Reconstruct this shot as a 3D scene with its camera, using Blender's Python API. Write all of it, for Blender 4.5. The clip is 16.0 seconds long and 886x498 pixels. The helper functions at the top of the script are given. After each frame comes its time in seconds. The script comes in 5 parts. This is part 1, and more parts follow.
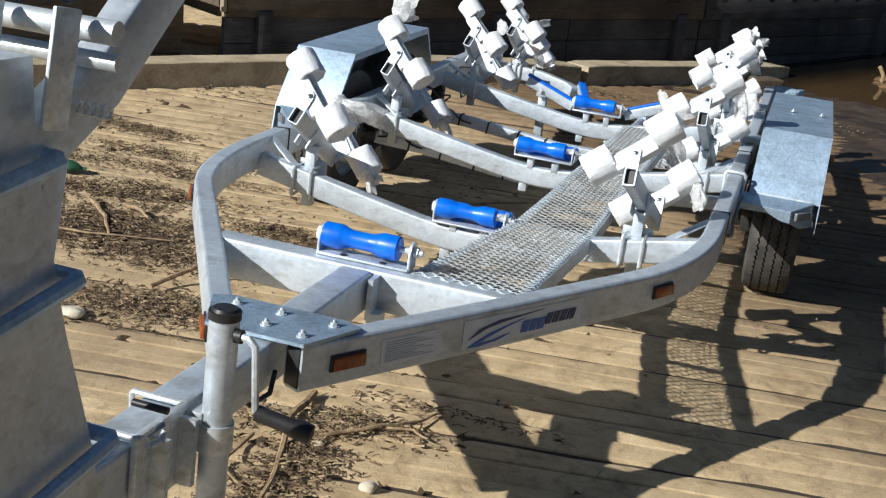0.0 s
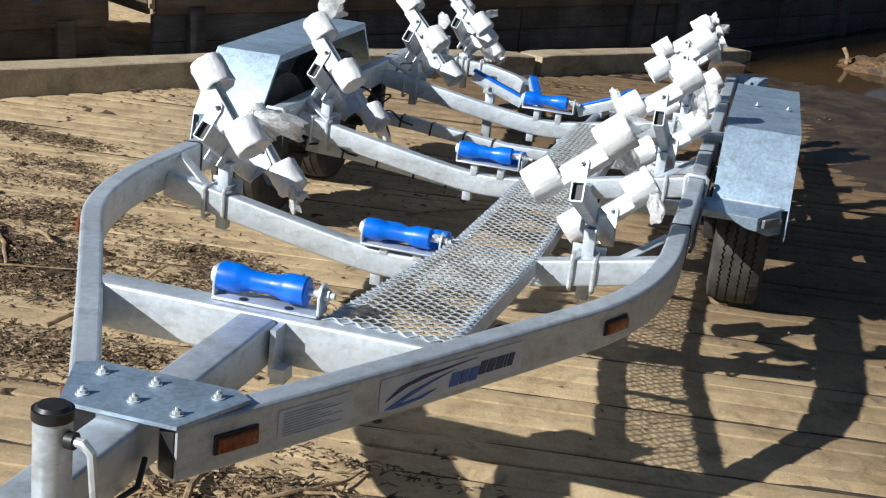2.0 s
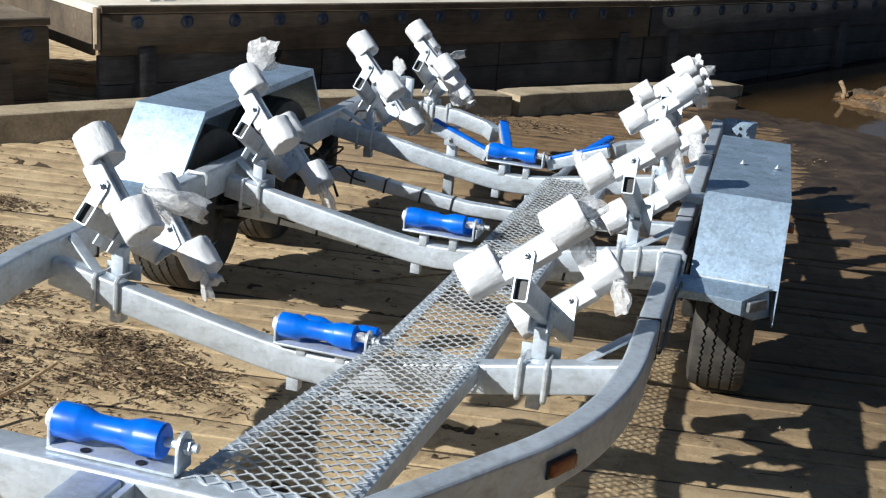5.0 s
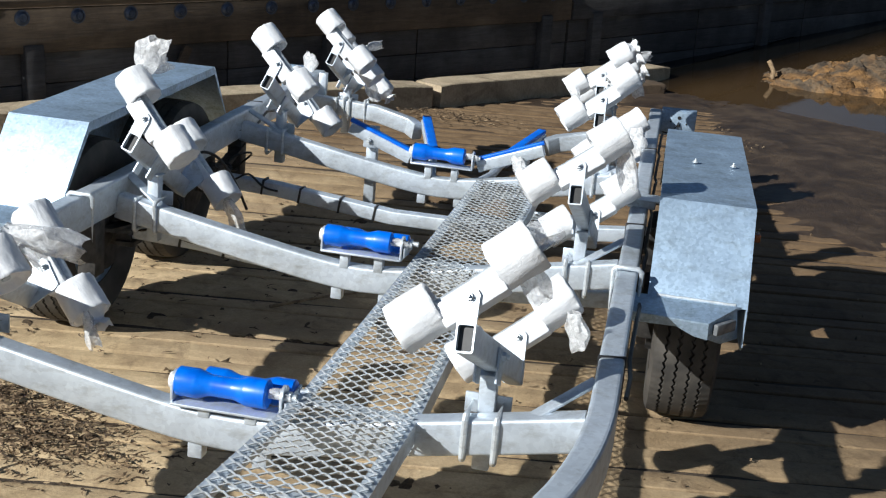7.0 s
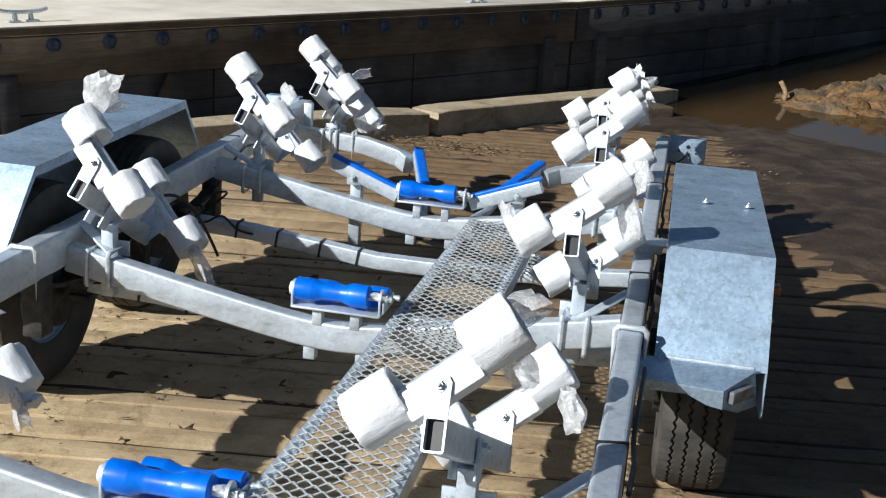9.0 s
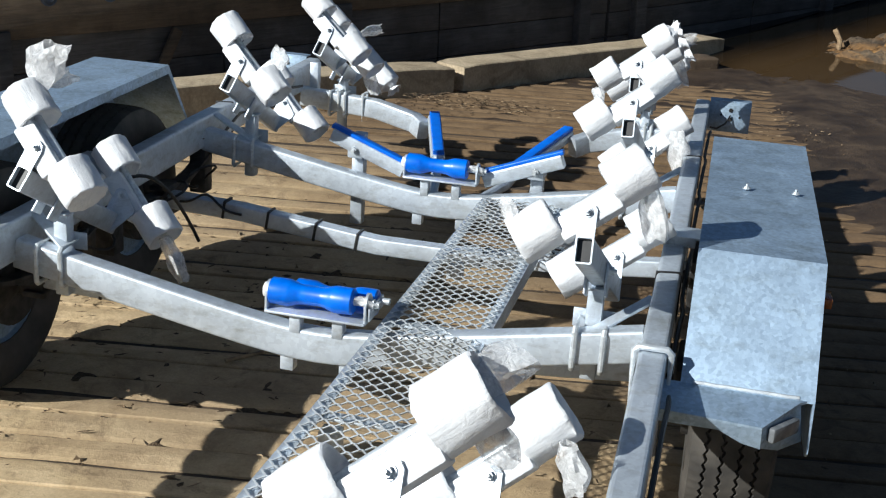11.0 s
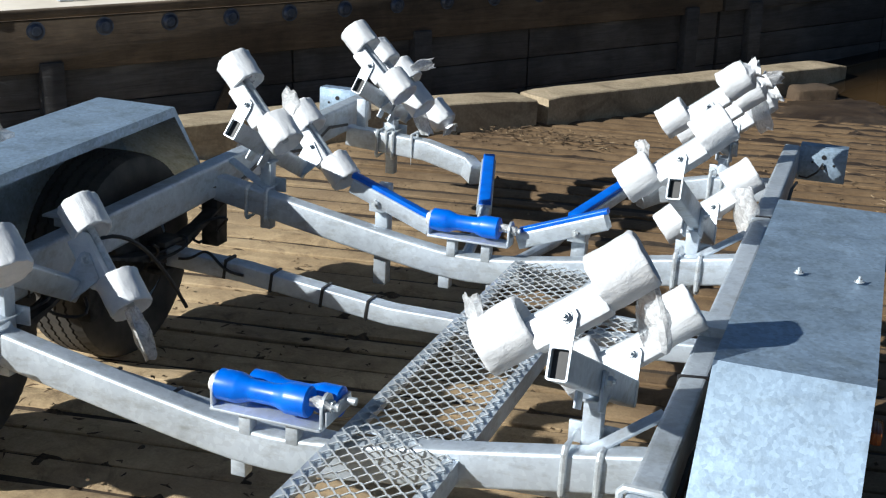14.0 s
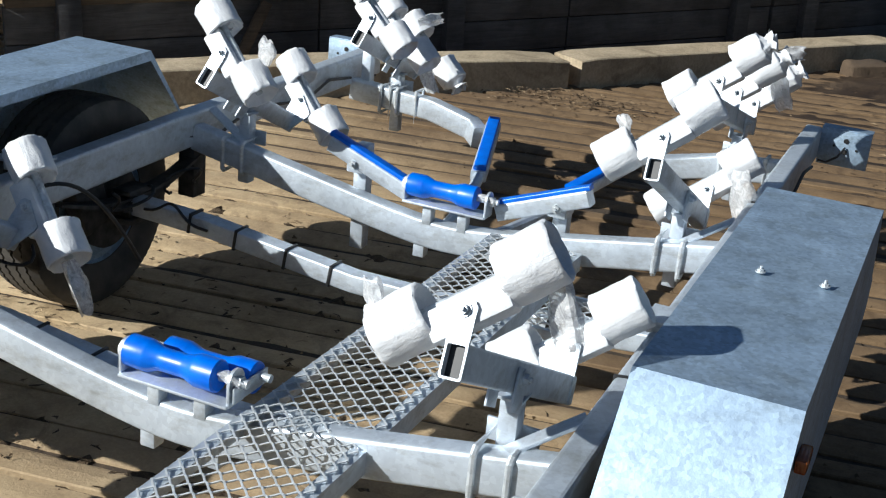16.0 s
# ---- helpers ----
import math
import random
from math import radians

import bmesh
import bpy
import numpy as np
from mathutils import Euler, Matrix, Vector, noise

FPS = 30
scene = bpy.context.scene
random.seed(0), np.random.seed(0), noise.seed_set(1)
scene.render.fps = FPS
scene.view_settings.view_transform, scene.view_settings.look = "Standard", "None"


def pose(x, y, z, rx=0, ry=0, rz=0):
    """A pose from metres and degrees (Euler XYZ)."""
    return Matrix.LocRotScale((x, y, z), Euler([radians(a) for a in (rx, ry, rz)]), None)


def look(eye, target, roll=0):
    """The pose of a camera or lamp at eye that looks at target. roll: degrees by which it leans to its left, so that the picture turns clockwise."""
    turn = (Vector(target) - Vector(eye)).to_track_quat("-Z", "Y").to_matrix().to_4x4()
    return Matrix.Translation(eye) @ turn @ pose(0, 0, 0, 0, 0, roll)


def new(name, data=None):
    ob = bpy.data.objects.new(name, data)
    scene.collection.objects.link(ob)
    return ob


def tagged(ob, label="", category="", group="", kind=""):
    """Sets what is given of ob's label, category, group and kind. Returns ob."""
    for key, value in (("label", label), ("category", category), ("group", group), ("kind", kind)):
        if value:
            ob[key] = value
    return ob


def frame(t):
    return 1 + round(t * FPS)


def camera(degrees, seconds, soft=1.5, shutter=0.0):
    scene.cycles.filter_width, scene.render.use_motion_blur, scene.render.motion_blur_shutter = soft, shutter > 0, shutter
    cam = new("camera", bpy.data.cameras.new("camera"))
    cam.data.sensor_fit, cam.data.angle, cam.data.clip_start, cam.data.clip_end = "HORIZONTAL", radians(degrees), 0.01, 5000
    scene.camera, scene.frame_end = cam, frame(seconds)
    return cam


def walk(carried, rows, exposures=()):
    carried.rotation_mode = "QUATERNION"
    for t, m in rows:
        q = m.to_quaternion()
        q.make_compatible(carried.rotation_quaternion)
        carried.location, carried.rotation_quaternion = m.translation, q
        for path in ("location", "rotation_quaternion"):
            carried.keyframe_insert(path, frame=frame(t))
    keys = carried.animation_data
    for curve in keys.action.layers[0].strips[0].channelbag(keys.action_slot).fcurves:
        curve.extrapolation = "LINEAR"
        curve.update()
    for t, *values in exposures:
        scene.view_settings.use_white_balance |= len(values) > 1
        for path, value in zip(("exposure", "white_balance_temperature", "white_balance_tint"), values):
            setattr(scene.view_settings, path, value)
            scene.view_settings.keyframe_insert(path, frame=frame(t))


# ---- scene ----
cam = camera(39.7, 16.0, 1.2)
# the yard lies on a boat ramp that falls 5.5 degrees towards the river
RAMP = Matrix.Rotation(radians(5.5), 4, Vector((-0.8, 0.6, 0.0)))
PATH = [
    (0, (0.906, -2.657, 1.355), (0.407, -0.804, 0.794), 7.6),
    (0.5, (0.904, -2.555, 1.352), (0.414, -0.711, 0.753), 7.4),
    (1, (0.902, -2.451, 1.356), (0.407, -0.611, 0.747), 7.1),
    (1.5, (0.897, -2.323, 1.351), (0.404, -0.48, 0.75), 6.2),
    (2, (0.888, -2.222, 1.356), (0.442, -0.359, 0.78), 6.4),
    (2.5, (0.899, -2.12, 1.354), (0.476, -0.25, 0.783), 6.1),
    (3, (0.905, -2.015, 1.351), (0.488, -0.145, 0.779), 6.5),
    (3.5, (0.903, -1.884, 1.36), (0.491, -0.009, 0.797), 6.3),
    (4, (0.9, -1.786, 1.357), (0.46, 0.088, 0.814), 6.3),
    (4.5, (0.898, -1.732, 1.386), (0.445, 0.136, 0.835), 6.0),
    (5, (0.911, -1.654, 1.405), (0.459, 0.217, 0.864), 6.0),
    (5.2, (0.893, -1.593, 1.399), (0.485, 0.296, 0.884), 6.4),
    (7.3, (0.784, -1.173, 1.384), (0.464, 0.721, 0.825), 5.0),
    (7.5, (0.786, -1.148, 1.388), (0.466, 0.745, 0.829), 4.8),
    (8, (0.797, -1.041, 1.388), (0.475, 0.864, 0.87), 4.1),
    (8.5, (0.788, -0.929, 1.39), (0.471, 0.975, 0.866), 4.7),
    (8.7, (0.786, -0.898, 1.382), (0.46, 1.005, 0.859), 4.6),
    (10.8, (0.803, -0.434, 1.394), (0.392, 1.425, 0.782), 4.0),
    (11, (0.807, -0.391, 1.392), (0.402, 1.466, 0.77), 3.9),
    (11.5, (0.815, -0.3, 1.391), (0.406, 1.552, 0.758), 3.4),
    (12, (0.846, -0.194, 1.393), (0.404, 1.654, 0.77), 3.8),
    (12.5, (0.893, -0.093, 1.401), (0.413, 1.75, 0.791), 3.5),
    (13, (0.938, -0.008, 1.411), (0.423, 1.826, 0.802), 3.8),
    (13.5, (0.964, 0.057, 1.415), (0.402, 1.876, 0.802), 3.3),
    (14, (0.989, 0.147, 1.412), (0.364, 1.945, 0.8), 3.0),
    (14.5, (1.032, 0.248, 1.406), (0.389, 2.045, 0.809), 4.2),
    (15, (1.064, 0.326, 1.398), (0.412, 2.098, 0.739), 5.5),
    (15.5, (1.1, 0.356, 1.419), (0.423, 2.11, 0.738), 5.1),
    (16, (1.161, 0.402, 1.418), (0.445, 2.136, 0.724), 5.5),
]
walk(cam, [(t, RAMP @ look(eye, target, roll)) for t, eye, target, roll in PATH],
     exposures=[(0, -0.07, 6120, 8), (5, -0.08, 6050, 8), (8.5, -0.11, 6020, 8), (11, -0.10, 6020, 7), (16, -0.08, 5980, 7)])

# ---- light ----
SUN_DIR = RAMP.to_3x3() @ Vector((0.57, 0.63, -0.46))
SUN_DIR.normalize()
sun_data = bpy.data.lights.new("sun", "SUN")
sun_data.energy, sun_data.angle, sun_data.color = 6.6, radians(0.55), (1.0, 0.955, 0.88)
sun = new("sun", sun_data)
sun.matrix_world = Matrix.Translation((-20, -22, 22)) @ SUN_DIR.to_track_quat("-Z", "Y").to_matrix().to_4x4()
world = bpy.data.worlds.new("sky")
scene.world = world
world.use_nodes = True
wn = world.node_tree
sky = wn.nodes.new("ShaderNodeTexSky")
sky.sky_type, sky.sun_disc = "NISHITA", False
sky.ozone_density, sky.dust_density = 2.0, 0.6
sky.sun_elevation = math.asin(-SUN_DIR.z)
sky.sun_rotation = math.atan2(-SUN_DIR.x, -SUN_DIR.y)
wn.links.new(sky.outputs[0], wn.nodes["Background"].inputs[0])
wn.nodes["Background"].inputs[1].default_value = 0.047


# ---- materials ----
def make_mat(name, rough=0.6, metal=0.0):
    m = bpy.data.materials.new(name)
    m.use_nodes = True
    t = m.node_tree
    b = t.nodes["Principled BSDF"]
    b.inputs["Roughness"].default_value, b.inputs["Metallic"].default_value = rough, metal
    return m, t, b


def tex_coord(t, kind="Object", scale=(1, 1, 1)):
    c = t.nodes.new("ShaderNodeTexCoord")
    mp = t.nodes.new("ShaderNodeMapping")
    mp.inputs["Scale"].default_value = scale
    t.links.new(c.outputs[kind], mp.inputs[0])
    return mp.outputs[0]


def world_coord(t, scale=(1, 1, 1)):
    c = t.nodes.new("ShaderNodeNewGeometry")
    mp = t.nodes.new("ShaderNodeMapping")
    mp.inputs["Scale"].default_value = scale
    t.links.new(c.outputs["Position"], mp.inputs[0])
    return mp.outputs[0]


def noise_tex(t, at, scale, detail=4.0, rough=0.55, distort=0.0):
    n = t.nodes.new("ShaderNodeTexNoise")
    n.inputs["Scale"].default_value, n.inputs["Detail"].default_value = scale, detail
    n.inputs["Roughness"].default_value, n.inputs["Distortion"].default_value = rough, distort
    t.links.new(at, n.inputs["Vector"])
    return n.outputs["Fac"]


def ramp_tex(t, fac, stops):
    r = t.nodes.new("ShaderNodeValToRGB")
    e = r.color_ramp.elements
    while len(e) < len(stops):
        e.new(0.5)
    for k, (p, c) in zip(e, stops):
        k.position, k.color = p, (*c, 1) if len(c) == 3 else c
    t.links.new(fac, r.inputs[0])
    return r.outputs[0]


def mix_col(t, fac, a, b, kind="MIX"):
    n = t.nodes.new("ShaderNodeMix")
    n.data_type, n.blend_type = "RGBA", kind
    for sock, v in ((n.inputs[0], fac), (n.inputs[6], a), (n.inputs[7], b)):
        if isinstance(v, (int, float)):
            sock.default_value = v
        elif isinstance(v, tuple):
            sock.default_value = (*v, 1)
        else:
            t.links.new(v, sock)
    return n.outputs[2]


def math_node(t, op, a, b):
    n = t.nodes.new("ShaderNodeMath")
    n.operation = op
    for sock, v in zip(n.inputs, (a, b)):
        if isinstance(v, (int, float)):
            sock.default_value = v
        else:
            t.links.new(v, sock)
    return n.outputs[0]


def bump(t, b, height, strength, dist):
    n = t.nodes.new("ShaderNodeBump")
    n.inputs["Strength"].default_value, n.inputs["Distance"].default_value = strength, dist
    t.links.new(height, n.inputs["Height"])
    t.links.new(n.outputs[0], b.inputs["Normal"])


def galvanised(name, tint=(1, 1, 1), level=1.0, metal=0.75, grain=95, crystal=0.8, gloss=(0.34, 0.58)):
    m, t, b = make_mat(name, 0.45, metal)
    at = world_coord(t)
    v = t.nodes.new("ShaderNodeTexVoronoi")
    v.inputs["Scale"].default_value = grain
    warp = noise_tex(t, at, 22, 3)
    t.links.new(at, v.inputs["Vector"])
    big = noise_tex(t, at, 5.5, 6, 0.62, 0.6)
    fine = noise_tex(t, at, 150, 3)
    c1 = ramp_tex(t, big, [(0.25, (0.46 * level, 0.475 * level, 0.49 * level)), (0.5, (0.56 * level, 0.575 * level, 0.585 * level)),
                           (0.8, (0.66 * level, 0.67 * level, 0.67 * level))])
    spangle = ramp_tex(t, v.outputs["Color"], [(0.0, (0.76, 0.77, 0.79)), (1.0, (1.12, 1.12, 1.11))])
    c2 = mix_col(t, crystal, c1, spangle, "MULTIPLY")
    stain = ramp_tex(t, noise_tex(t, world_coord(t, (1, 1, 2.4)), 13, 5, 0.7), [(0.50, (1, 1, 1)), (0.72, (0.62, 0.59, 0.54))])
    c3 = mix_col(t, 0.75, c2, stain, "MULTIPLY")
    wash = ramp_tex(t, noise_tex(t, world_coord(t, (1, 1, 0.6)), 2.6, 5, 0.6, 0.8), [(0.40, (1, 1, 1)), (0.66, (0.82, 0.81, 0.79))])
    c3 = mix_col(t, 0.8, c3, wash, "MULTIPLY")
    t.links.new(mix_col(t, 1.0, c3, tint, "MULTIPLY"), b.inputs["Base Color"])
    rr = t.nodes.new("ShaderNodeMapRange")
    rr.inputs["To Min"].default_value, rr.inputs["To Max"].default_value = gloss
    t.links.new(warp, rr.inputs["Value"])
    t.links.new(rr.outputs[0], b.inputs["Roughness"])
    bump(t, b, mix_col(t, 0.5, big, fine), 0.12, 0.004)
    return m


GALV = galvanised("galvanised_steel", (0.93, 1.0, 1.085), 1.22, 0.50, 95, 0.5)
GALV_SHEET = galvanised("galvanised_sheet", (0.74, 0.94, 1.17), 1.06, 0.68, 130, 0.95, (0.42, 0.66))
ZINC = galvanised("bright_zinc", (0.98, 1.02, 1.05), 1.3, 0.5)
MESH_ZINC = galvanised("bright_mesh_zinc", (1.0, 1.02, 1.03), 1.45, 0.25)

BLUE, t, b = make_mat("blue_polyurethane", 0.34)
at = world_coord(t)
t.links.new(ramp_tex(t, noise_tex(t, at, 30, 4), [(0.3, (0.003, 0.105, 0.60)), (0.7, (0.006, 0.17, 0.78))]), b.inputs["Base Color"])
bump(t, b, noise_tex(t, at, 90, 3), 0.08, 0.002)

WRAP, t, b = make_mat("white_plastic_wrap", 0.34)
at = world_coord(t)
t.links.new(ramp_tex(t, noise_tex(t, at, 26, 5, 0.6), [(0.3, (0.68, 0.70, 0.73)), (0.6, (0.82, 0.83, 0.84))]), b.inputs["Base Color"])
pleat = noise_tex(t, tex_coord(t, "Object", (14, 75, 75)), 1.0, 4, 0.6, 0.6)
bump(t, b, mix_col(t, 0.4, pleat, noise_tex(t, at, 48, 5, 0.65, 1.4)), 0.6, 0.006)

FILM, t, b = make_mat("clear_plastic_film", 0.22)
b.inputs["Base Color"].default_value = (0.9, 0.91, 0.92, 1)
at = world_coord(t)
fold = noise_tex(t, at, 40, 5, 0.7, 1.5)
bump(t, b, fold, 0.7, 0.01)
tr = t.nodes.new("ShaderNodeBsdfTransparent")
mx = t.nodes.new("ShaderNodeMixShader")
t.links.new(ramp_tex(t, fold, [(0.3, (0.24, 0.24, 0.24)), (0.65, (0.74, 0.74, 0.74))]), mx.inputs[0])
t.links.new(tr.outputs[0], mx.inputs[1])
t.links.new(b.outputs[0], mx.inputs[2])
t.links.new(mx.outputs[0], t.nodes["Material Output"].inputs[0])

RUBBER, t, b = make_mat("tyre_rubber", 0.72)
at = world_coord(t)
t.links.new(ramp_tex(t, noise_tex(t, at, 14, 5), [(0.3, (0.034, 0.032, 0.030)), (0.75, (0.098, 0.088, 0.075))]), b.inputs["Base Color"])
bump(t, b, noise_tex(t, at, 160, 3), 0.2, 0.002)

BLACK, t, b = make_mat("black_plastic", 0.45)
t.links.new(ramp_tex(t, noise_tex(t, world_coord(t), 40, 3), [(0.3, (0.012, 0.012, 0.013)), (0.7, (0.028, 0.027, 0.027))]), b.inputs["Base Color"])

DARK_STEEL, t, b = make_mat("dark_brake_steel", 0.6, 0.5)
t.links.new(ramp_tex(t, noise_tex(t, world_coord(t), 30, 5), [(0.3, (0.03, 0.03, 0.03)), (0.7, (0.10, 0.095, 0.09))]), b.inputs["Base Color"])

AMBER, t, b = make_mat("amber_lens", 0.22)
at = world_coord(t)
t.links.new(ramp_tex(t, noise_tex(t, at, 60, 2), [(0.3, (0.22, 0.050, 0.011)), (0.7, (0.32, 0.085, 0.016))]), b.inputs["Base Color"])
w = t.nodes.new("ShaderNodeTexWave")
w.inputs["Scale"].default_value = 60
t.links.new(at, w.inputs["Vector"])
bump(t, b, w.outputs["Fac"], 0.25, 0.002)

LAMP_GREY, t, b = make_mat("smoked_lamp_lens", 0.25)
t.links.new(ramp_tex(t, noise_tex(t, world_coord(t), 40, 3), [(0.3, (0.10, 0.11, 0.12)), (0.7, (0.20, 0.21, 0.22))]), b.inputs["Base Color"])

STICKER, t, b = make_mat("white_vinyl", 0.35)
t.links.new(ramp_tex(t, noise_tex(t, world_coord(t), 20, 3), [(0.3, (0.58, 0.61, 0.65)), (0.7, (0.70, 0.72, 0.74))]), b.inputs["Base Color"])
NAVY, t, b = make_mat("navy_vinyl", 0.35)
t.links.new(ramp_tex(t, noise_tex(t, world_coord(t), 30, 3), [(0.3, (0.02, 0.035, 0.10)), (0.7, (0.035, 0.055, 0.14))]), b.inputs["Base Color"])
PRINT_BLUE, t, b = make_mat("blue_vinyl", 0.35)
t.links.new(ramp_tex(t, noise_tex(t, world_coord(t), 30, 3), [(0.3, (0.04, 0.12, 0.38)), (0.7, (0.06, 0.16, 0.46))]), b.inputs["Base Color"])

PRINT_GREY, t, b = make_mat("faded_grey_print", 0.5)
t.links.new(ramp_tex(t, noise_tex(t, world_coord(t), 60, 3), [(0.3, (0.24, 0.26, 0.30)), (0.7, (0.40, 0.42, 0.45))]), b.inputs["Base Color"])

# ramp concrete: sandy, silt-stained, each strip a little different
CONCRETE, t, b = make_mat("silty_ramp_concrete", 0.85)
at = world_coord(t)
inf = t.nodes.new("ShaderNodeObjectInfo")
big = noise_tex(t, at, 0.9, 6, 0.6, 0.8)
mid = noise_tex(t, at, 6.5, 8, 0.68, 0.5)
grain = noise_tex(t, at, 120, 4, 0.7)
c1 = ramp_tex(t, mid, [(0.25, (0.28, 0.195, 0.105)), (0.46, (0.52, 0.39, 0.225)), (0.75, (0.70, 0.55, 0.34))])
c2 = mix_col(t, ramp_tex(t, big, [(0.48, (0, 0, 0)), (0.68, (0.75, 0.75, 0.75))]), c1, (0.34, 0.25, 0.155))
c3 = mix_col(t, 0.55, c2, ramp_tex(t, grain, [(0.3, (0.66, 0.63, 0.6)), (0.7, (1.12, 1.1, 1.08))]), "MULTIPLY")
dirt = ramp_tex(t, noise_tex(t, at, 9, 9, 0.78, 0.8), [(0.52, (0, 0, 0)), (0.70, (0.85, 0.85, 0.85))])
c3 = mix_col(t, dirt, c3, (0.17, 0.115, 0.065))
# darker to the right: damp towards the water, plus shade put into the colour
wet_shade_at = t.nodes.new("ShaderNodeVectorMath")
wet_shade_at.operation = "DOT_PRODUCT"
wet_shade_at.inputs[1].default_value = (0.95, 0.75, 0)
t.links.new(at, wet_shade_at.inputs[0])
wet_shade_n = math_node(t, "ADD", wet_shade_at.outputs["Value"], math_node(t, "MULTIPLY", noise_tex(t, at, 1.6, 6, 0.65), 2.4))
wet_shade_r = t.nodes.new("ShaderNodeMapRange")
wet_shade_r.inputs["From Min"].default_value, wet_shade_r.inputs["From Max"].default_value = 2.7, 4.4
t.links.new(wet_shade_n, wet_shade_r.inputs["Value"])
c3 = mix_col(t, wet_shade_r.outputs[0], c3, mix_col(t, 1.0, c3, (0.36, 0.31, 0.27), "MULTIPLY"))
vary = ramp_tex(t, inf.outputs["Random"], [(0.0, (0.94, 0.935, 0.93)), (1.0, (1.04, 1.035, 1.03))])
t.links.new(mix_col(t, 1.0, c3, vary, "MULTIPLY"), b.inputs["Base Color"])
bump(t, b, mix_col(t, 0.6, mid, grain), 0.5, 0.008)

MUD, t, b = make_mat("wet_river_mud", 0.5)
at = world_coord(t)
mid = noise_tex(t, at, 5, 8, 0.7, 0.6)
t.links.new(ramp_tex(t, mid, [(0.28, (0.018, 0.0115, 0.0075)), (0.5, (0.054, 0.036, 0.022)), (0.75, (0.135, 0.094, 0.058))]), b.inputs["Base Color"])
t.links.new(ramp_tex(t, noise_tex(t, at, 2.2, 5), [(0.35, (0.30, 0.30, 0.30)), (0.7, (0.75, 0.75, 0.75))]), b.inputs["Roughness"])
bump(t, b, mix_col(t, 0.5, mid, noise_tex(t, at, 45, 5, 0.7)), 0.8, 0.02)

GROOVE_SILT, t, b = make_mat("damp_groove_silt", 0.9)
at = world_coord(t)
t.links.new(ramp_tex(t, noise_tex(t, at, 24, 6, 0.7), [(0.3, (0.030, 0.021, 0.014)), (0.6, (0.075, 0.053, 0.034)), (0.8, (0.16, 0.115, 0.07))]), b.inputs["Base Color"])
bump(t, b, noise_tex(t, at, 120, 4, 0.7), 0.6, 0.008)

EARTH, t, b = make_mat("silt_ground", 0.9)
at = world_coord(t)
mid = noise_tex(t, at, 3, 8, 0.7, 0.6)
t.links.new(ramp_tex(t, mid, [(0.3, (0.045, 0.030, 0.019)), (0.6, (0.12, 0.082, 0.05)), (0.8, (0.22, 0.16, 0.10))]), b.inputs["Base Color"])
bump(t, b, noise_tex(t, at, 60, 5, 0.7), 0.6, 0.02)

LITTER, t, b = make_mat("dry_flood_litter", 0.9)
gi = t.nodes.new("ShaderNodeNewGeometry")
c1 = ramp_tex(t, gi.outputs["Random Per Island"], [(0.0, (0.045, 0.029, 0.016)), (0.5, (0.13, 0.085, 0.046)), (0.85, (0.24, 0.165, 0.092)), (1.0, (0.46, 0.34, 0.20))])
t.links.new(c1, b.inputs["Base Color"])
MULCH, t, b = make_mat("damp_leaf_mulch", 0.95)
at = world_coord(t)
t.links.new(ramp_tex(t, noise_tex(t, at, 60, 6, 0.75), [(0.3, (0.028, 0.018, 0.010)), (0.55, (0.10, 0.066, 0.036)), (0.8, (0.24, 0.165, 0.09))]), b.inputs["Base Color"])
bump(t, b, noise_tex(t, at, 110, 5, 0.7), 0.9, 0.012)
STICK, t, b = make_mat("dry_stick_bark", 0.85)
at = world_coord(t)
t.links.new(ramp_tex(t, noise_tex(t, at, 40, 5), [(0.3, (0.16, 0.10, 0.055)), (0.7, (0.42, 0.30, 0.17))]), b.inputs["Base Color"])
bump(t, b, noise_tex(t, at, 120, 3), 0.5, 0.004)

KERB, t, b = make_mat("weathered_kerb_concrete", 0.85)
at = world_coord(t)
mid = noise_tex(t, at, 4.5, 8, 0.7, 0.8)
c1 = ramp_tex(t, mid, [(0.28, (0.24, 0.185, 0.12)), (0.5, (0.48, 0.385, 0.255)), (0.75, (0.62, 0.51, 0.355))])
c2 = mix_col(t, 0.6, c1, ramp_tex(t, noise_tex(t, at, 70, 4), [(0.3, (0.6, 0.6, 0.6)), (0.7, (1.1, 1.1, 1.1))]), "MULTIPLY")
t.links.new(c2, b.inputs["Base Color"])
bump(t, b, noise_tex(t, at, 50, 6, 0.7), 0.6, 0.012)


def timber(name, lo, hi, axis):
    m, t, b = make_mat(name, 0.8)
    sc = [14, 14, 14]
    sc[axis] = 1.2
    at = tex_coord(t, "Object", sc)
    inf = t.nodes.new("ShaderNodeObjectInfo")
    g = noise_tex(t, at, 2.2, 7, 0.7, 1.2)
    c = ramp_tex(t, g, [(0.25, lo), (0.75, hi)])
    st = ramp_tex(t, noise_tex(t, world_coord(t), 2.6, 6, 0.65), [(0.35, (0.45, 0.43, 0.42)), (0.65, (1.05, 1.03, 1.0))])
    c = mix_col(t, 1.0, c, st, "MULTIPLY")
    c = mix_col(t, 1.0, c, ramp_tex(t, inf.outputs["Random"], [(0, (0.8, 0.8, 0.8)), (1, (1.1, 1.08, 1.05))]), "MULTIPLY")
    t.links.new(c, b.inputs["Base Color"])
    bump(t, b, g, 0.5, 0.008)
    return m


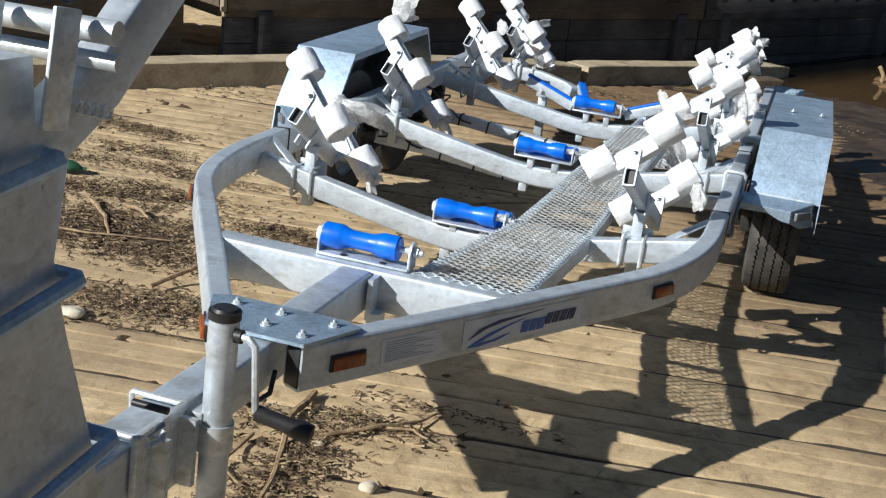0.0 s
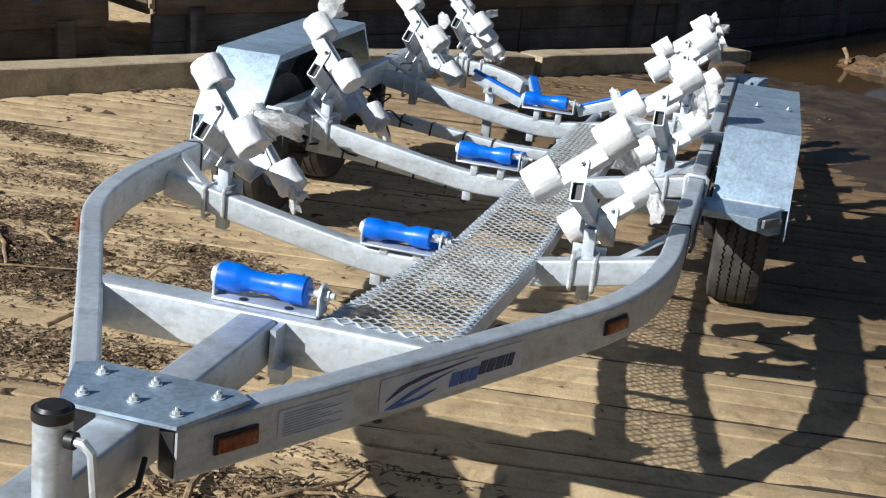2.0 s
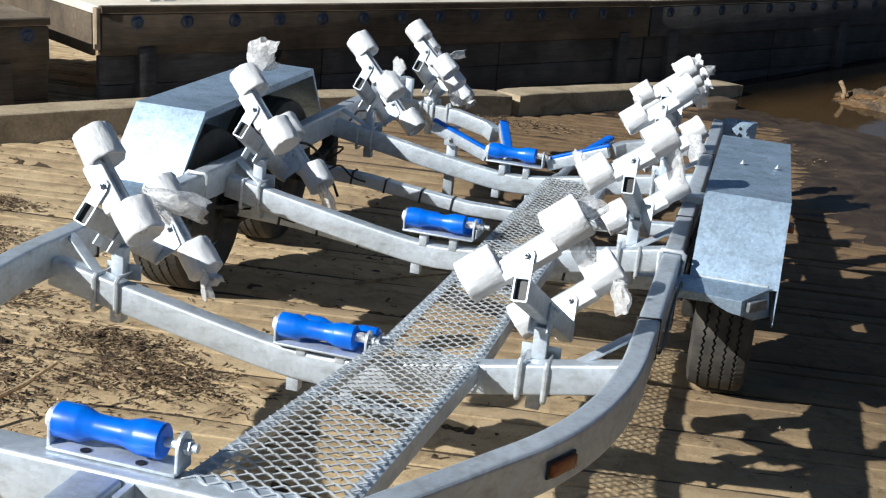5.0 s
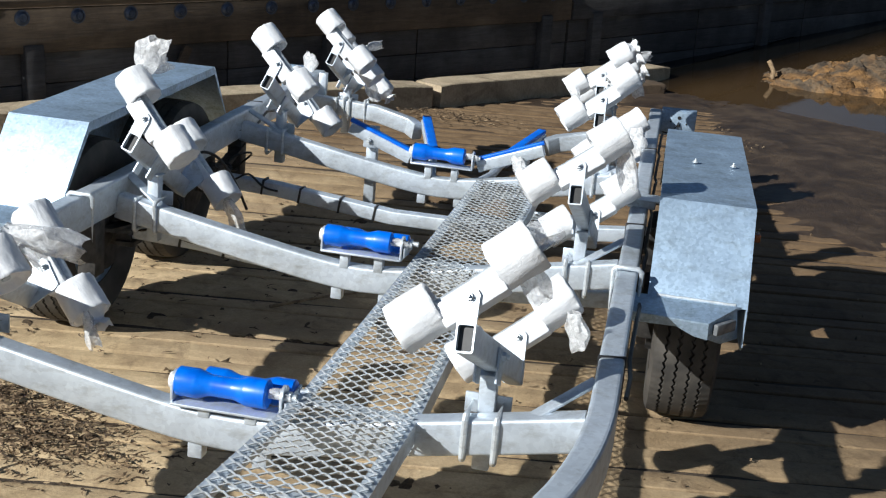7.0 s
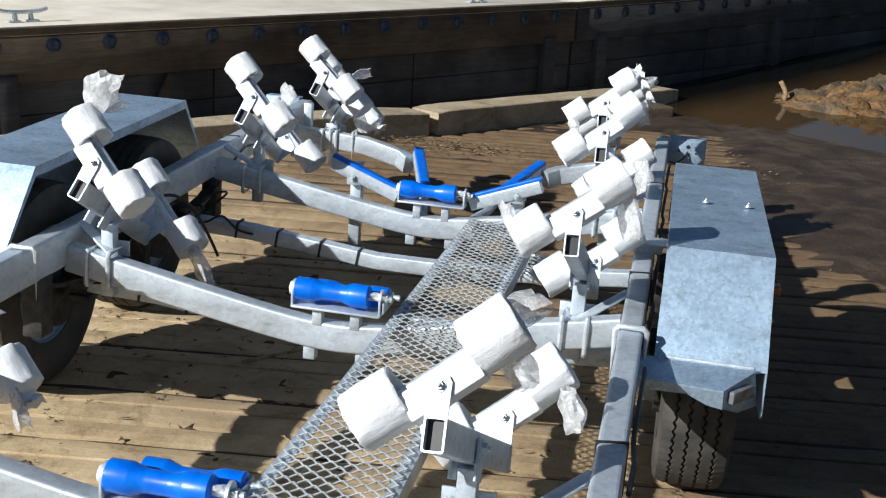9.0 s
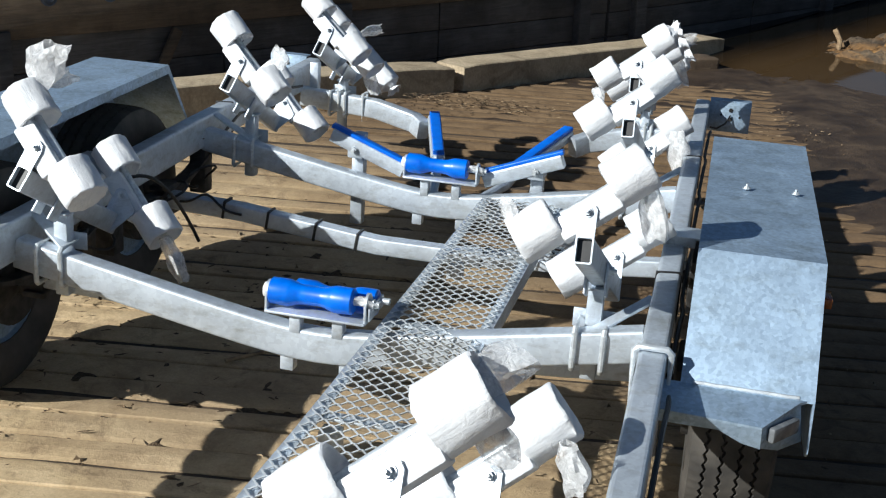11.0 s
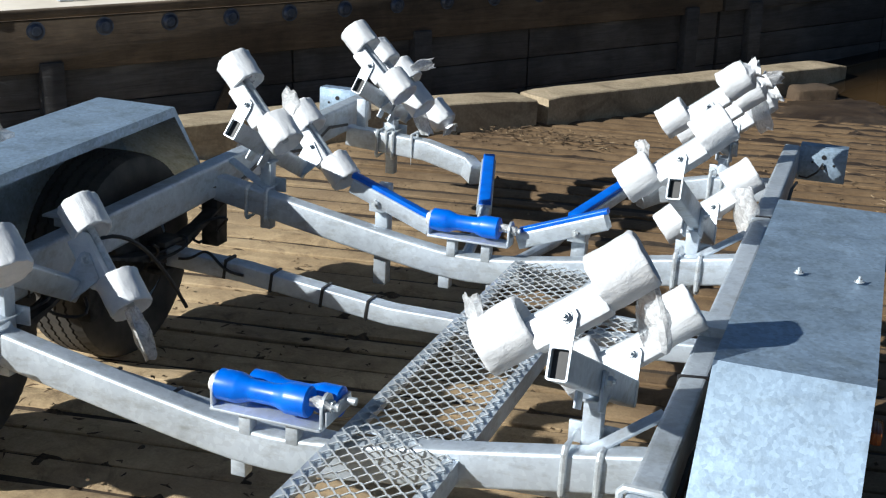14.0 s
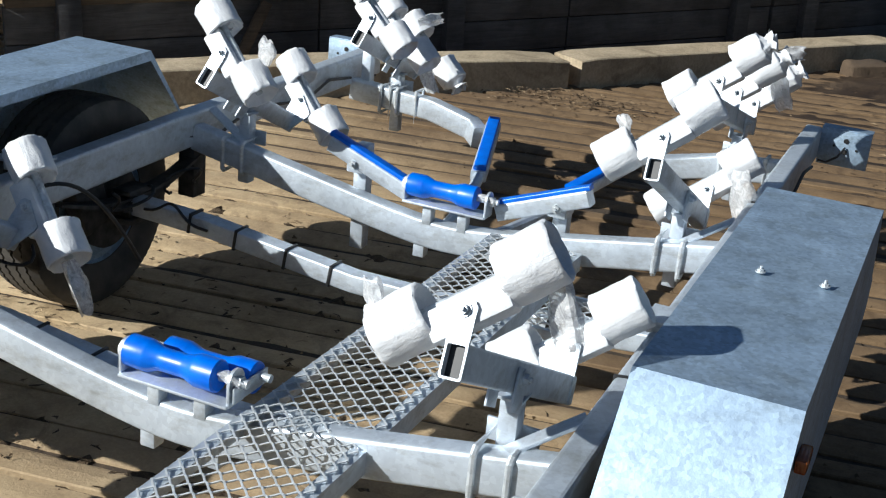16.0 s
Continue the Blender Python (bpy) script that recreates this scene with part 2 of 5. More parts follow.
TIMBER = timber("brown_dock_timber", (0.076, 0.058, 0.041), (0.20, 0.153, 0.105), 0)
TIMBER_WET = timber("damp_dark_timber", (0.050, 0.050, 0.053), (0.135, 0.134, 0.138), 0)
TIMBER_PALE = timber("pale_sawn_timber", (0.34, 0.27, 0.18), (0.58, 0.48, 0.35), 2)

DECK, t, b = make_mat("pale_deck_concrete", 0.8)
at = world_coord(t)
c1 = ramp_tex(t, noise_tex(t, at, 3, 7, 0.65), [(0.3, (0.55, 0.49, 0.40)), (0.7, (0.78, 0.72, 0.62))])
t.links.new(c1, b.inputs["Base Color"])
bump(t, b, noise_tex(t, at, 70, 4), 0.3, 0.006)

WATER, t, b = make_mat("muddy_river_water", 0.05)
b.inputs["IOR"].default_value = 1.33
at = world_coord(t)
brown_water = ramp_tex(t, noise_tex(t, at, 0.7, 4), [(0.35, (0.042, 0.025, 0.011)), (0.7, (0.066, 0.041, 0.019))])
# the dock's dark reflection is put into the water colour, silty brown elsewhere
reach = t.nodes.new("ShaderNodeVectorMath")
reach.operation = "DOT_PRODUCT"
reach.inputs[1].default_value = (-0.803, 0.596, 0)
t.links.new(at, reach.inputs[0])
dock_dark = t.nodes.new("ShaderNodeMapRange")
dock_dark.inputs["From Min"].default_value, dock_dark.inputs["From Max"].default_value = 4.05, 4.5
t.links.new(math_node(t, "ADD", reach.outputs["Value"], math_node(t, "MULTIPLY", noise_tex(t, at, 1.5, 3), 0.3)), dock_dark.inputs["Value"])
t.links.new(mix_col(t, dock_dark.outputs[0], brown_water, (0.004, 0.004, 0.0035)), b.inputs["Base Color"])
bump(t, b, noise_tex(t, world_coord(t, (1, 1, 1)), 5, 3), 0.04, 0.02)

CLAY, t, b = make_mat("ochre_clay_bank", 0.85)
at = world_coord(t, (1, 1, 2.2))
mid = noise_tex(t, at, 5, 8, 0.7, 1.2)
ochre = ramp_tex(t, mid, [(0.34, (0.030, 0.018, 0.009)), (0.5, (0.20, 0.105, 0.035)), (0.72, (0.38, 0.215, 0.075))])
crust = ramp_tex(t, mid, [(0.34, (0.025, 0.018, 0.012)), (0.55, (0.105, 0.075, 0.046)), (0.78, (0.21, 0.155, 0.098))])
patch = ramp_tex(t, noise_tex(t, world_coord(t), 2.1, 5, 0.6, 1.0), [(0.46, (0, 0, 0)), (0.56, (1, 1, 1))])
t.links.new(mix_col(t, patch, crust, ochre), b.inputs["Base Color"])
bump(t, b, mix_col(t, 0.5, mid, noise_tex(t, at, 30, 5)), 1.0, 0.04)

# near-black colour that holds the shade at the dock's foot
SHADE_BLACK, t, b = make_mat("painted_shade_black", 0.95)
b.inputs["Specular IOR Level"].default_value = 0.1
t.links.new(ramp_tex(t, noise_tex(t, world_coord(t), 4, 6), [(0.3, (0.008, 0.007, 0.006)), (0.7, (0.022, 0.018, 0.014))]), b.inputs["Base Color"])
STEEL_BLUE, t, b = make_mat("blued_bolt_steel", 0.35, 0.5)
t.links.new(ramp_tex(t, noise_tex(t, world_coord(t), 40, 4), [(0.3, (0.045, 0.060, 0.095)), (0.7, (0.10, 0.125, 0.18))]), b.inputs["Base Color"])
GREEN, t, b = make_mat("faded_green_plastic", 0.5)
t.links.new(ramp_tex(t, noise_tex(t, world_coord(t), 25, 4), [(0.3, (0.012, 0.06, 0.028)), (0.7, (0.03, 0.12, 0.055))]), b.inputs["Base Color"])
STONE, t, b = make_mat("pale_stone", 0.85)
t.links.new(ramp_tex(t, noise_tex(t, world_coord(t), 35, 5), [(0.3, (0.42, 0.36, 0.27)), (0.7, (0.68, 0.62, 0.50))]), b.inputs["Base Color"])
WHITE_END, t, b = make_mat("white_nylon", 0.4)
t.links.new(ramp_tex(t, noise_tex(t, world_coord(t), 50, 3), [(0.3, (0.72, 0.70, 0.66)), (0.7, (0.82, 0.80, 0.76))]), b.inputs["Base Color"])
FOREST, t, b = make_mat("far_bank_foliage", 0.9)
gi = t.nodes.new("ShaderNodeNewGeometry")
t.links.new(ramp_tex(t, gi.outputs["Random Per Island"], [(0.0, (0.012, 0.016, 0.007)), (0.6, (0.032, 0.036, 0.016)), (1.0, (0.07, 0.062, 0.034))]), b.inputs["Base Color"])


# ---- mesh helpers ----
def finish(name, bm, mat, parent=None, label="", smooth=True, sharp=35):
    me = bpy.data.meshes.new(name)
    bmesh.ops.recalc_face_normals(bm, faces=bm.faces)
    bm.to_mesh(me)
    bm.free()
    me.materials.append(mat)
    if smooth:
        for p in me.polygons:
            p.use_smooth = True
        me.set_sharp_from_angle(angle=radians(sharp))
    ob = new(name, me)
    if parent is not None:
        ob.parent = parent
    if label:
        ob["label"] = label
    return ob


def part(name, bm, mat, parent, label="", smooth=True, sharp=35):
    return finish(name, bm, mat, parent, label, smooth, sharp)


def add_box(bm, size, m=Matrix(), bevel=0.0):
    made = bmesh.ops.create_cube(bm, size=1.0, matrix=m @ Matrix.Diagonal((*size, 1)))
    if bevel > 0:
        edges = list({e for v in made["verts"] for e in v.link_edges})
        bmesh.ops.bevel(bm, geom=edges, offset=bevel, segments=2, affect="EDGES", profile=0.5)
    return bm


def box(size, m=Matrix(), bevel=0.0):
    return add_box(bmesh.new(), size, m, bevel)


def add_cyl(bm, r, length, m=Matrix(), seg=20, r2=None):
    bmesh.ops.create_cone(bm, cap_ends=True, segments=seg, radius1=r, radius2=r if r2 is None else r2, depth=length, matrix=m)
    return bm


def add_loft(bm, rings, closed=True, caps=True):
    """Skin through a list of rings of points."""
    vs = [[bm.verts.new(p) for p in ring] for ring in rings]
    n = len(vs[0])
    for a, c in zip(vs, vs[1:]):
        for i in range(n if closed else n - 1):
            j = (i + 1) % n
            bm.faces.new((a[i], a[j], c[j], c[i]))
    if caps and closed:
        bm.faces.new(vs[0][::-1])
        bm.faces.new(vs[-1])
    return vs


def rounded_rect(w, h, r, k=3):
    pts = []
    for cx, cy, a0 in ((w / 2 - r, h / 2 - r, 0), (-w / 2 + r, h / 2 - r, 90), (-w / 2 + r, -h / 2 + r, 180), (w / 2 - r, -h / 2 + r, 270)):
        for i in range(k + 1):
            a = radians(a0 + 90 * i / k)
            pts.append((cx + r * math.cos(a), cy + r * math.sin(a)))
    return pts


def sweep(bm, path, profile, up=Vector((0, 0, 1)), caps=True):
    """A closed profile (u across, v along up) carried along a path of points, mitred at its corners."""
    path = [Vector(p) for p in path]
    rings = []
    for i, p in enumerate(path):
        a = (p - path[i - 1]).normalized() if i else None
        c = (path[i + 1] - p).normalized() if i + 1 < len(path) else None
        d = ((a or c) + (c or a)).normalized()
        side = d.cross(up).normalized()
        top = side.cross(d).normalized()
        k = 1.0
        if a is not None and c is not None:
            k = 1 / max(0.3, math.cos(a.angle(c, 0) / 2))
        flat = abs(d.z) < 0.7
        rings.append([p + side * u * (k if flat else 1) + top * v for u, v in profile])
    return add_loft(bm, rings, caps=caps)


def circle(r, n=10):
    return [(r * math.cos(2 * math.pi * i / n), r * math.sin(2 * math.pi * i / n)) for i in range(n)]


def tube(bm, path, r, n=8):
    up = Vector((0, 0, 1))
    d = Vector(path[-1]) - Vector(path[0])
    if abs(d.normalized().z) > 0.9:
        up = Vector((0, 1, 0))
    return sweep(bm, path, circle(r, n), up)


def add_lathe(bm, profile, m, seg=28):
    """Profile of (radius, along) turned about local x."""
    rings = []
    for r, a in profile:
        rings.append([m @ Vector((a, r * math.cos(2 * math.pi * i / seg), r * math.sin(2 * math.pi * i / seg))) for i in range(seg)])
    return add_loft(bm, rings)


def bolt_head(bm, m, r=0.009, h=0.007):
    add_cyl(bm, r * 1.5, 0.002, m @ pose(0, 0, 0.001), 14)
    add_cyl(bm, r, h, m @ pose(0, 0, 0.002 + h / 2), 6)
    add_cyl(bm, r * 0.45, 0.006, m @ pose(0, 0, 0.005 + h), 8)
    return bm


def thing(name, label, category, group="", kind=""):
    ob = new(name)
    ob.empty_display_size = 0.1
    return tagged(ob, label, category, group, kind)


rnd = random.Random(4)

# ---- the ramp and ground (all in the ramp's own axes; the whole yard is tipped to the ramp's slope at the end) ----
E_DOWN = Vector((0.6, 0.8, 0))
GROOVE = Vector((0.985, 0.172, 0)).normalized()
KERB_A, KERB_D = Vector((-2.60, 3.62, 0)), Vector((0.639, 0.769, 0)).normalized()
KERB_N = Vector((-KERB_D.y, KERB_D.x, 0))
WATER_Z = -0.50
ACROSS = Vector((-GROOVE.y, GROOVE.x, 0))


def lift(p):
    """The ramp flattens out towards the water: its height over the plane that the trailer stands on."""
    k = min(1.0, max(0.0, (Vector((p[0], p[1], 0)).dot(ACROSS) - 3.0) / 2.6))
    return 0.13 * k * k * (3 - 2 * k)



bm = bmesh.new()
xs = [-300, -120, -60, -30, -18, -12] + [-9 + 0.75 * i for i in range(29)] + [14, 18, 30, 60, 120, 300]
grid = {}
for i, x in enumerate(xs):
    for j, y in enumerate(xs):
        s = 0.6 * x + 0.8 * (y)
        z = -math.tan(radians(5.5)) * s - 0.045 + lift((x, y))
        z = max(-2.2, min(1.3, z))
        z += 0.012 * noise.noise((x * 0.9, y * 0.9, 0))
        grid[i, j] = bm.verts.new((x, y, z))
for i in range(len(xs) - 1):
    for j in range(len(xs) - 1):
        bm.faces.new((grid[i, j], grid[i + 1, j], grid[i + 1, j + 1], grid[i, j + 1]))
ground = finish("ground", bm, EARTH, smooth=True)
tagged(ground, "bare silt ground sloping down into the river", "ground", kind="structure")

bm = bmesh.new()
n = 40
cells = {}
for i in range(n + 1):
    for j in range(n + 1):
        u, v = (i / n - 0.5) * 2, (j / n - 0.5) * 2
        cells[i, j] = bm.verts.new((math.copysign(abs(u) ** 3 * 300, u) + 6, math.copysign(abs(v) ** 3 * 300, v) + 10, WATER_Z))
for i in range(n):
    for j in range(n):
        bm.faces.new((cells[i, j], cells[i + 1, j], cells[i + 1, j + 1], cells[i, j + 1]))
water = finish("water", bm, WATER)
tagged(water, "still brown muddy river water with sky reflections", "water", kind="structure")
LEVEL = [ground, water]

# grooved strips of the ramp
ramp = thing("ramp", "sandy concrete boat ramp with cross grooves", "boat ramp", kind="structure")
PITCH = 0.118


def strip_mesh(k, half):
    bm = bmesh.new()
    rings = []
    cuts = 90
    for i in range(cuts + 1):
        x = -6.5 + 13.0 * i / cuts
        w0 = half + 0.0028 * noise.noise((x * 2.1, k * 5.0, 0)) + 0.0022 * noise.noise((x * 11.0, k * 5.0, 3))
        w1 = half + 0.0028 * noise.noise((x * 2.1, k * 5.0, 7)) + 0.0022 * noise.noise((x * 11.0, k * 5.0, 5))
        h = 0.004 * noise.noise((x * 1.3, k * 3.0, 9)) + 0.0016 * noise.noise((x * 7.0, k * 3.0, 4))
        low = 0.0055 + 0.007 * noise.noise((x * 1.1, k * 4.0, 11)) + 0.004 * noise.noise((x * 6.0, k * 4.0, 13))
        low = max(0.001, low)
        rings.append([(x, -w0 - 0.002, -0.05), (x, -w0, -low - 0.003 + h), (x, -w0 + 0.012, h - low * 0.75), (x, 0.01 * noise.noise((x, k, 2)), h + 0.001), (x, w1 - 0.003, h + 0.0005), (x, w1, -0.003 + h), (x, w1 + 0.001, -0.05)])
    add_loft(bm, rings, closed=False)
    me = bpy.data.meshes.new("ramp_strip")
    bm.to_mesh(me)
    bm.free()
    me.materials.append(CONCRETE)
    return me


strip_kinds = [strip_mesh(k, 0.0532) for k in range(9)]
narrow_kinds = [strip_mesh(k, 0.0375) for k in range(9)]
worn_kinds = [strip_mesh(k, 0.0475) for k in range(9)]
for k in range(-26, 84):
    o = ACROSS * (k * PITCH)
    kinds = narrow_kinds if k > 36 else worn_kinds if k > 22 or k in (17, 19, 20) else strip_kinds
    ob = new("ramp_strip", kinds[(k * 5) % 9])
    # each strip starts at the kerb or the ramp's far edge
    ob.parent = ramp
    turn = math.degrees(math.atan2(GROOVE.y, GROOVE.x))
    flip = 180 if (k * 7) % 3 == 1 else 0
    rise = math.degrees(math.atan((lift(o + ACROSS * 0.05) - lift(o - ACROSS * 0.05)) / 0.1))
    ob.matrix_basis = pose(o.x, o.y, lift(o), rise if not flip else -rise, 0, turn + flip)

# damp silt settled unevenly in the grooves
pts, quads = [], []
for k in range(-20, 74):
    base = -0.0105 if k < 15 else -0.0125
    for i in range(221):
        x = -5.5 + 11.0 * i / 220
        z = base + 0.0050 * noise.noise((x * 1.6, k * 3.3, 1)) + 0.0035 * noise.noise((x * 7, k * 3.3, 5))
        for e in (-0.5, 0.5):
            p = GROOVE * x + ACROSS * ((k + 0.5) * PITCH + e * (0.034 if k < 36 else 0.058))
            pts.append((p.x, p.y, z + lift(p)))
    o = len(pts) - 442
    quads += [(o + 2 * i, o + 2 * i + 2, o + 2 * i + 3, o + 2 * i + 1) for i in range(220)]
me = bpy.data.meshes.new("groove_silt")
me.from_pydata(pts, [], quads)
me.materials.append(GROOVE_SILT)
tagged(new("groove_silt", me), "dark damp silt settled in the ramp grooves", "silt", kind="stuff")

# silt and mud lying over the strips towards the water
bm = bmesh.new()
NX, NY = 210, 240
cells = {}
for i in range(NX + 1):
    for j in range(NY + 1):
        x, y = -3.2 + 9.6 * i / NX, 1.0 + 11.5 * j / NY
        q = 0.6 * x + 0.8 * y
        side = min(0.050, max(0.0, x - 1.1) * 0.10) * min(1.0, max(0.0, (y - 3.9) / 1.4))
        edge = max(0.0, x - 5.2) * 0.05 + max(0.0, 2.2 - y) * 0.03
        z = 0.012 * (q - 5.0) + side - edge - 0.012 + 0.016 * noise.noise((x * 1.7, y * 1.7, 2)) + 0.010 * noise.noise((x * 6, y * 6, 4)) + 0.007 * noise.noise((x * 17, y * 17, 4)) + 0.004 * noise.noise((x * 40, y * 40, 4))
        if q < 3.4 and x < 1.2:
            z -= 0.02 * (3.4 - q)
        z = min(z, 0.028 + 0.004 * noise.noise((x * 9, y * 9, 1)))
        cells[i, j] = bm.verts.new((x, y, max(z, -0.045) + lift((x, y))))
for i in range(NX):
    for j in range(NY):
        f = [cells[i, j], cells[i + 1, j], cells[i + 1, j + 1], cells[i, j + 1]]
        c = sum((v.co for v in f), Vector()) / 4
        if (c - KERB_A).dot(KERB_N) < 0.12 and max(v.co.z - lift(v.co) for v in f) > -0.012:
            bm.faces.new(f)
bmesh.ops.delete(bm, geom=[v for v in bm.verts if not v.link_faces], context="VERTS")
mud = finish("mud", bm, MUD, smooth=True)
tagged(mud, "dark wet mud lying over the ramp beside the water", "mud", kind="structure")

# ---- kerb ----
kerb_prof = [(-0.115, -0.06), (0.115, -0.06), (0.113, 0.136), (0.107, 0.142), (-0.107, 0.142), (-0.113, 0.136)]


def kerb_block(start, along, a, c, label, sunk=0.0):
    bm = bmesh.new()
    rings = []
    m = 30
    across = Vector((-along.y, along.x, 0))
    for i in range(m + 1):
        s = a + (c - a) * i / m
        p = start + along * s + across * 0.115
        end = 0.010 if i in (0, m) else 0.0
        rings.append([p + across * u * (1 - end * 4) + Vector((0, 0, lift(p) - sunk + v - (end if v > 0.1 else 0) + (0.003 * noise.noise((s * 5, u * 30, v * 20)) if v > 0 else 0)))
                      + across * 0.003 * noise.noise((s * 4, u * 10, v * 30 + 5)) for u, v in kerb_prof])
    add_loft(bm, rings)
    return tagged(finish("kerb_block", bm, KERB), label, "kerb", "kerb blocks along the ramp", "structure")


kerb_block(KERB_A, KERB_D, -9.0, -3.02, "weathered concrete kerb block edged with dry litter")
kerb_block(KERB_A, KERB_D, -3.0, 3.14, "weathered sandy concrete kerb block with chipped edges")
# past the joint the kerb bends towards the dock
BEND, BEND_D = Vector((-0.56, 6.09, 0)), Vector((0.52, 0.854, 0)).normalized()
kerb_block(BEND, BEND_D, 0.014, 2.60, "weathered sandy concrete kerb block beside the mud")
kerb_block(BEND, BEND_D, 2.66, 7.0, "concrete kerb block running down into the water", 0.115)

# ---- the boat trailer ----
trailer = thing("boat_trailer", "galvanised tandem boat trailer with plastic-wrapped hull rollers", "boat trailer")


def rail_z(y):
    return 0.48 + 0.0120 * max(0.0, y)


def skew(side, y):
    """The near-side rail runs slightly outward towards the rear."""
    return 0.0 if side > 0 else min(0.075, 0.038 * max(0.0, y - 1.8)) + 0.012


def rail_line(side, inset):
    """Plan line of a side rail's middle: straight from the nose, a drawn bend, then straight to the rear."""
    pts = []
    a, c0, c1, c2, e = Vector((0.10, -0.59)), Vector((0.635, 0.35)), Vector((0.775, 0.60)), Vector((0.775, 0.98)), Vector((0.775, 4.40))
    line = [a, a.lerp(c0, 0.5)]
    for i in range(13):
        s = i / 12
        line.append(c0 * (1 - s) ** 2 + c1 * 2 * s * (1 - s) + c2 * s * s)
    line += [Vector((0.775, 2.0)), Vector((0.775, 3.2)), e]
    for i, p in enumerate(line):
        d = (line[min(i + 1, len(line) - 1)] - line[max(i - 1, 0)]).normalized()
        q = p + Vector((-d.y, d.x)) * inset
        pts.append(Vector((side * (q.x + skew(side, q.y) * min(1.0, max(0.0, q.y))), q.y, rail_z(q.y) - 0.05)))
    return pts


RAILS = {}
for side in (-1, 1):
    bm = bmesh.new()
    sweep(bm, rail_line(side, 0.027), rounded_rect(0.054, 0.10, 0.009))
    RAILS[side] = part("side_rail", bm, GALV, trailer, smooth=False)

# nose plate with its bolts
bm = bmesh.new()
outline = [(-0.165, -0.455), (-0.105, -0.605), (0.105, -0.605), (0.165, -0.455), (0.13, -0.43), (-0.13, -0.43)]
lo = [bm.verts.new((x, y, 0.4815)) for x, y in outline]
hi = [bm.verts.new((x, y, 0.489)) for x, y in outline]
bm.faces.new(hi), bm.faces.new(lo[::-1])
for i in range(6):
    j = (i + 1) % 6
    bm.faces.new((lo[i], lo[j], hi[j], hi[i]))
nose_plate = part("nose_plate", bm, GALV_SHEET, trailer, "flat galvanised plate bolted over the nose")
for x, y in ((-0.10, -0.475), (-0.085, -0.565), (0.0, -0.55), (0.0, -0.475), (0.085, -0.565), (0.115, -0.475)):
    part("bolt", bolt_head(bmesh.new(), pose(x, y, 0.489), 0.008, 0.006), ZINC, nose_plate)
# black plates added on the rail ends for the shade in their hollows
for side in (-1, 1):
    line = rail_line(side, 0.027)
    a, c = line[0], line[1]
    d = (a - c).normalized()
    m = Matrix.Translation(a + d * 0.001) @ d.to_track_quat("Y", "Z").to_matrix().to_4x4()
    part("end_shade", box((0.040, 0.004, 0.086), m, 0.001), BLACK, RAILS[side], "black plate for the dark inside the open rail end")
# loose wiring
part("cable", (lambda q: (tube(q, [(0.05, -0.60, 0.42), (0.06, -0.64, 0.39), (0.03, -0.66, 0.365), (-0.01, -0.63, 0.36), (-0.02, -0.6, 0.39)], 0.005), q)[1])(bmesh.new()), BLACK, trailer, "loose black wiring at the nose")

# drawbar
bm = bmesh.new()
sweep(bm, [(0, -1.95, 0.428), (0, -0.05, 0.428)], rounded_rect(0.08, 0.095, 0.008))
drawbar = part("drawbar", bm, GALV, trailer)
for y in (-1.115, -0.965):
    bm = bmesh.new()
    tube(bm, [(-0.05, y, 0.33), (-0.05, y, 0.485), (-0.045, y, 0.489), (0.045, y, 0.489), (0.05, y, 0.485), (0.05, y, 0.33)], 0.006)
    part("u_bolt", bm, ZINC, drawbar)
# cleat joining the drawbar to the first beam
add = bmesh.new()
add_box(add, (0.012, 0.05, 0.10), pose(0.055, -0.07, 0.42))
add_box(add, (0.03, 0.045, 0.03), pose(0.07, -0.075, 0.375))
part("joint_cleat", add, GALV, drawbar)

# jockey stand
JX, JY = 0.10, -0.95
bm = bmesh.new()
add_cyl(bm, 0.0252, 0.50, pose(JX, JY, 0.405), 36)
jockey = part("jockey_stand", bm, GALV, trailer, "round galvanised stand tube with a crank")
part("cap", add_cyl(add_cyl(bmesh.new(), 0.0272, 0.014, pose(JX, JY, 0.655), 36), 0.024, 0.006, pose(JX, JY, 0.664), 36, 0.020), BLACK, jockey, "black plastic cap")
bm = bmesh.new()
tube(bm, [(JX + 0.025, JY - 0.005, 0.625), (JX + 0.05, JY - 0.01, 0.627), (JX + 0.062, JY - 0.01, 0.615), (JX + 0.068, JY - 0.01, 0.55), (JX + 0.072, JY - 0.01, 0.505)], 0.0065)
part("crank", bm, ZINC, jockey)
part("crank_boss", add_cyl(bmesh.new(), 0.012, 0.012, pose(JX + 0.030, JY - 0.005, 0.625, 0, 90, 0), 14), BLACK, jockey)
bm = bmesh.new()
m = Matrix.Translation((JX + 0.118, JY + 0.0, 0.492)) @ pose(0, 0, 0, 0, 12, 8)
add_lathe(bm, [(0.008, -0.05), (0.014, -0.046), (0.0135, 0.0), (0.017, 0.035), (0.016, 0.05), (0.006, 0.053)], m, 18)
part("crank_grip", bm, BLACK, jockey, "black plastic crank grip", True)
bm = bmesh.new()
add_cyl(bm, 0.023, 0.26, pose(JX, JY, 0.13), 20)
add_box(bm, (0.16, 0.16, 0.012), pose(JX, JY, 0.008), 0.003)
part("stand_foot", bm, GALV, jockey)
bm = bmesh.new()
add_box(bm, (0.012, 0.19, 0.14), pose(0.049, -1.03, 0.425), 0.002)
add_box(bm, (0.04, 0.012, 0.12), pose(0.065, -0.99, 0.42))
add_box(bm, (0.04, 0.012, 0.12), pose(0.065, -1.08, 0.42))
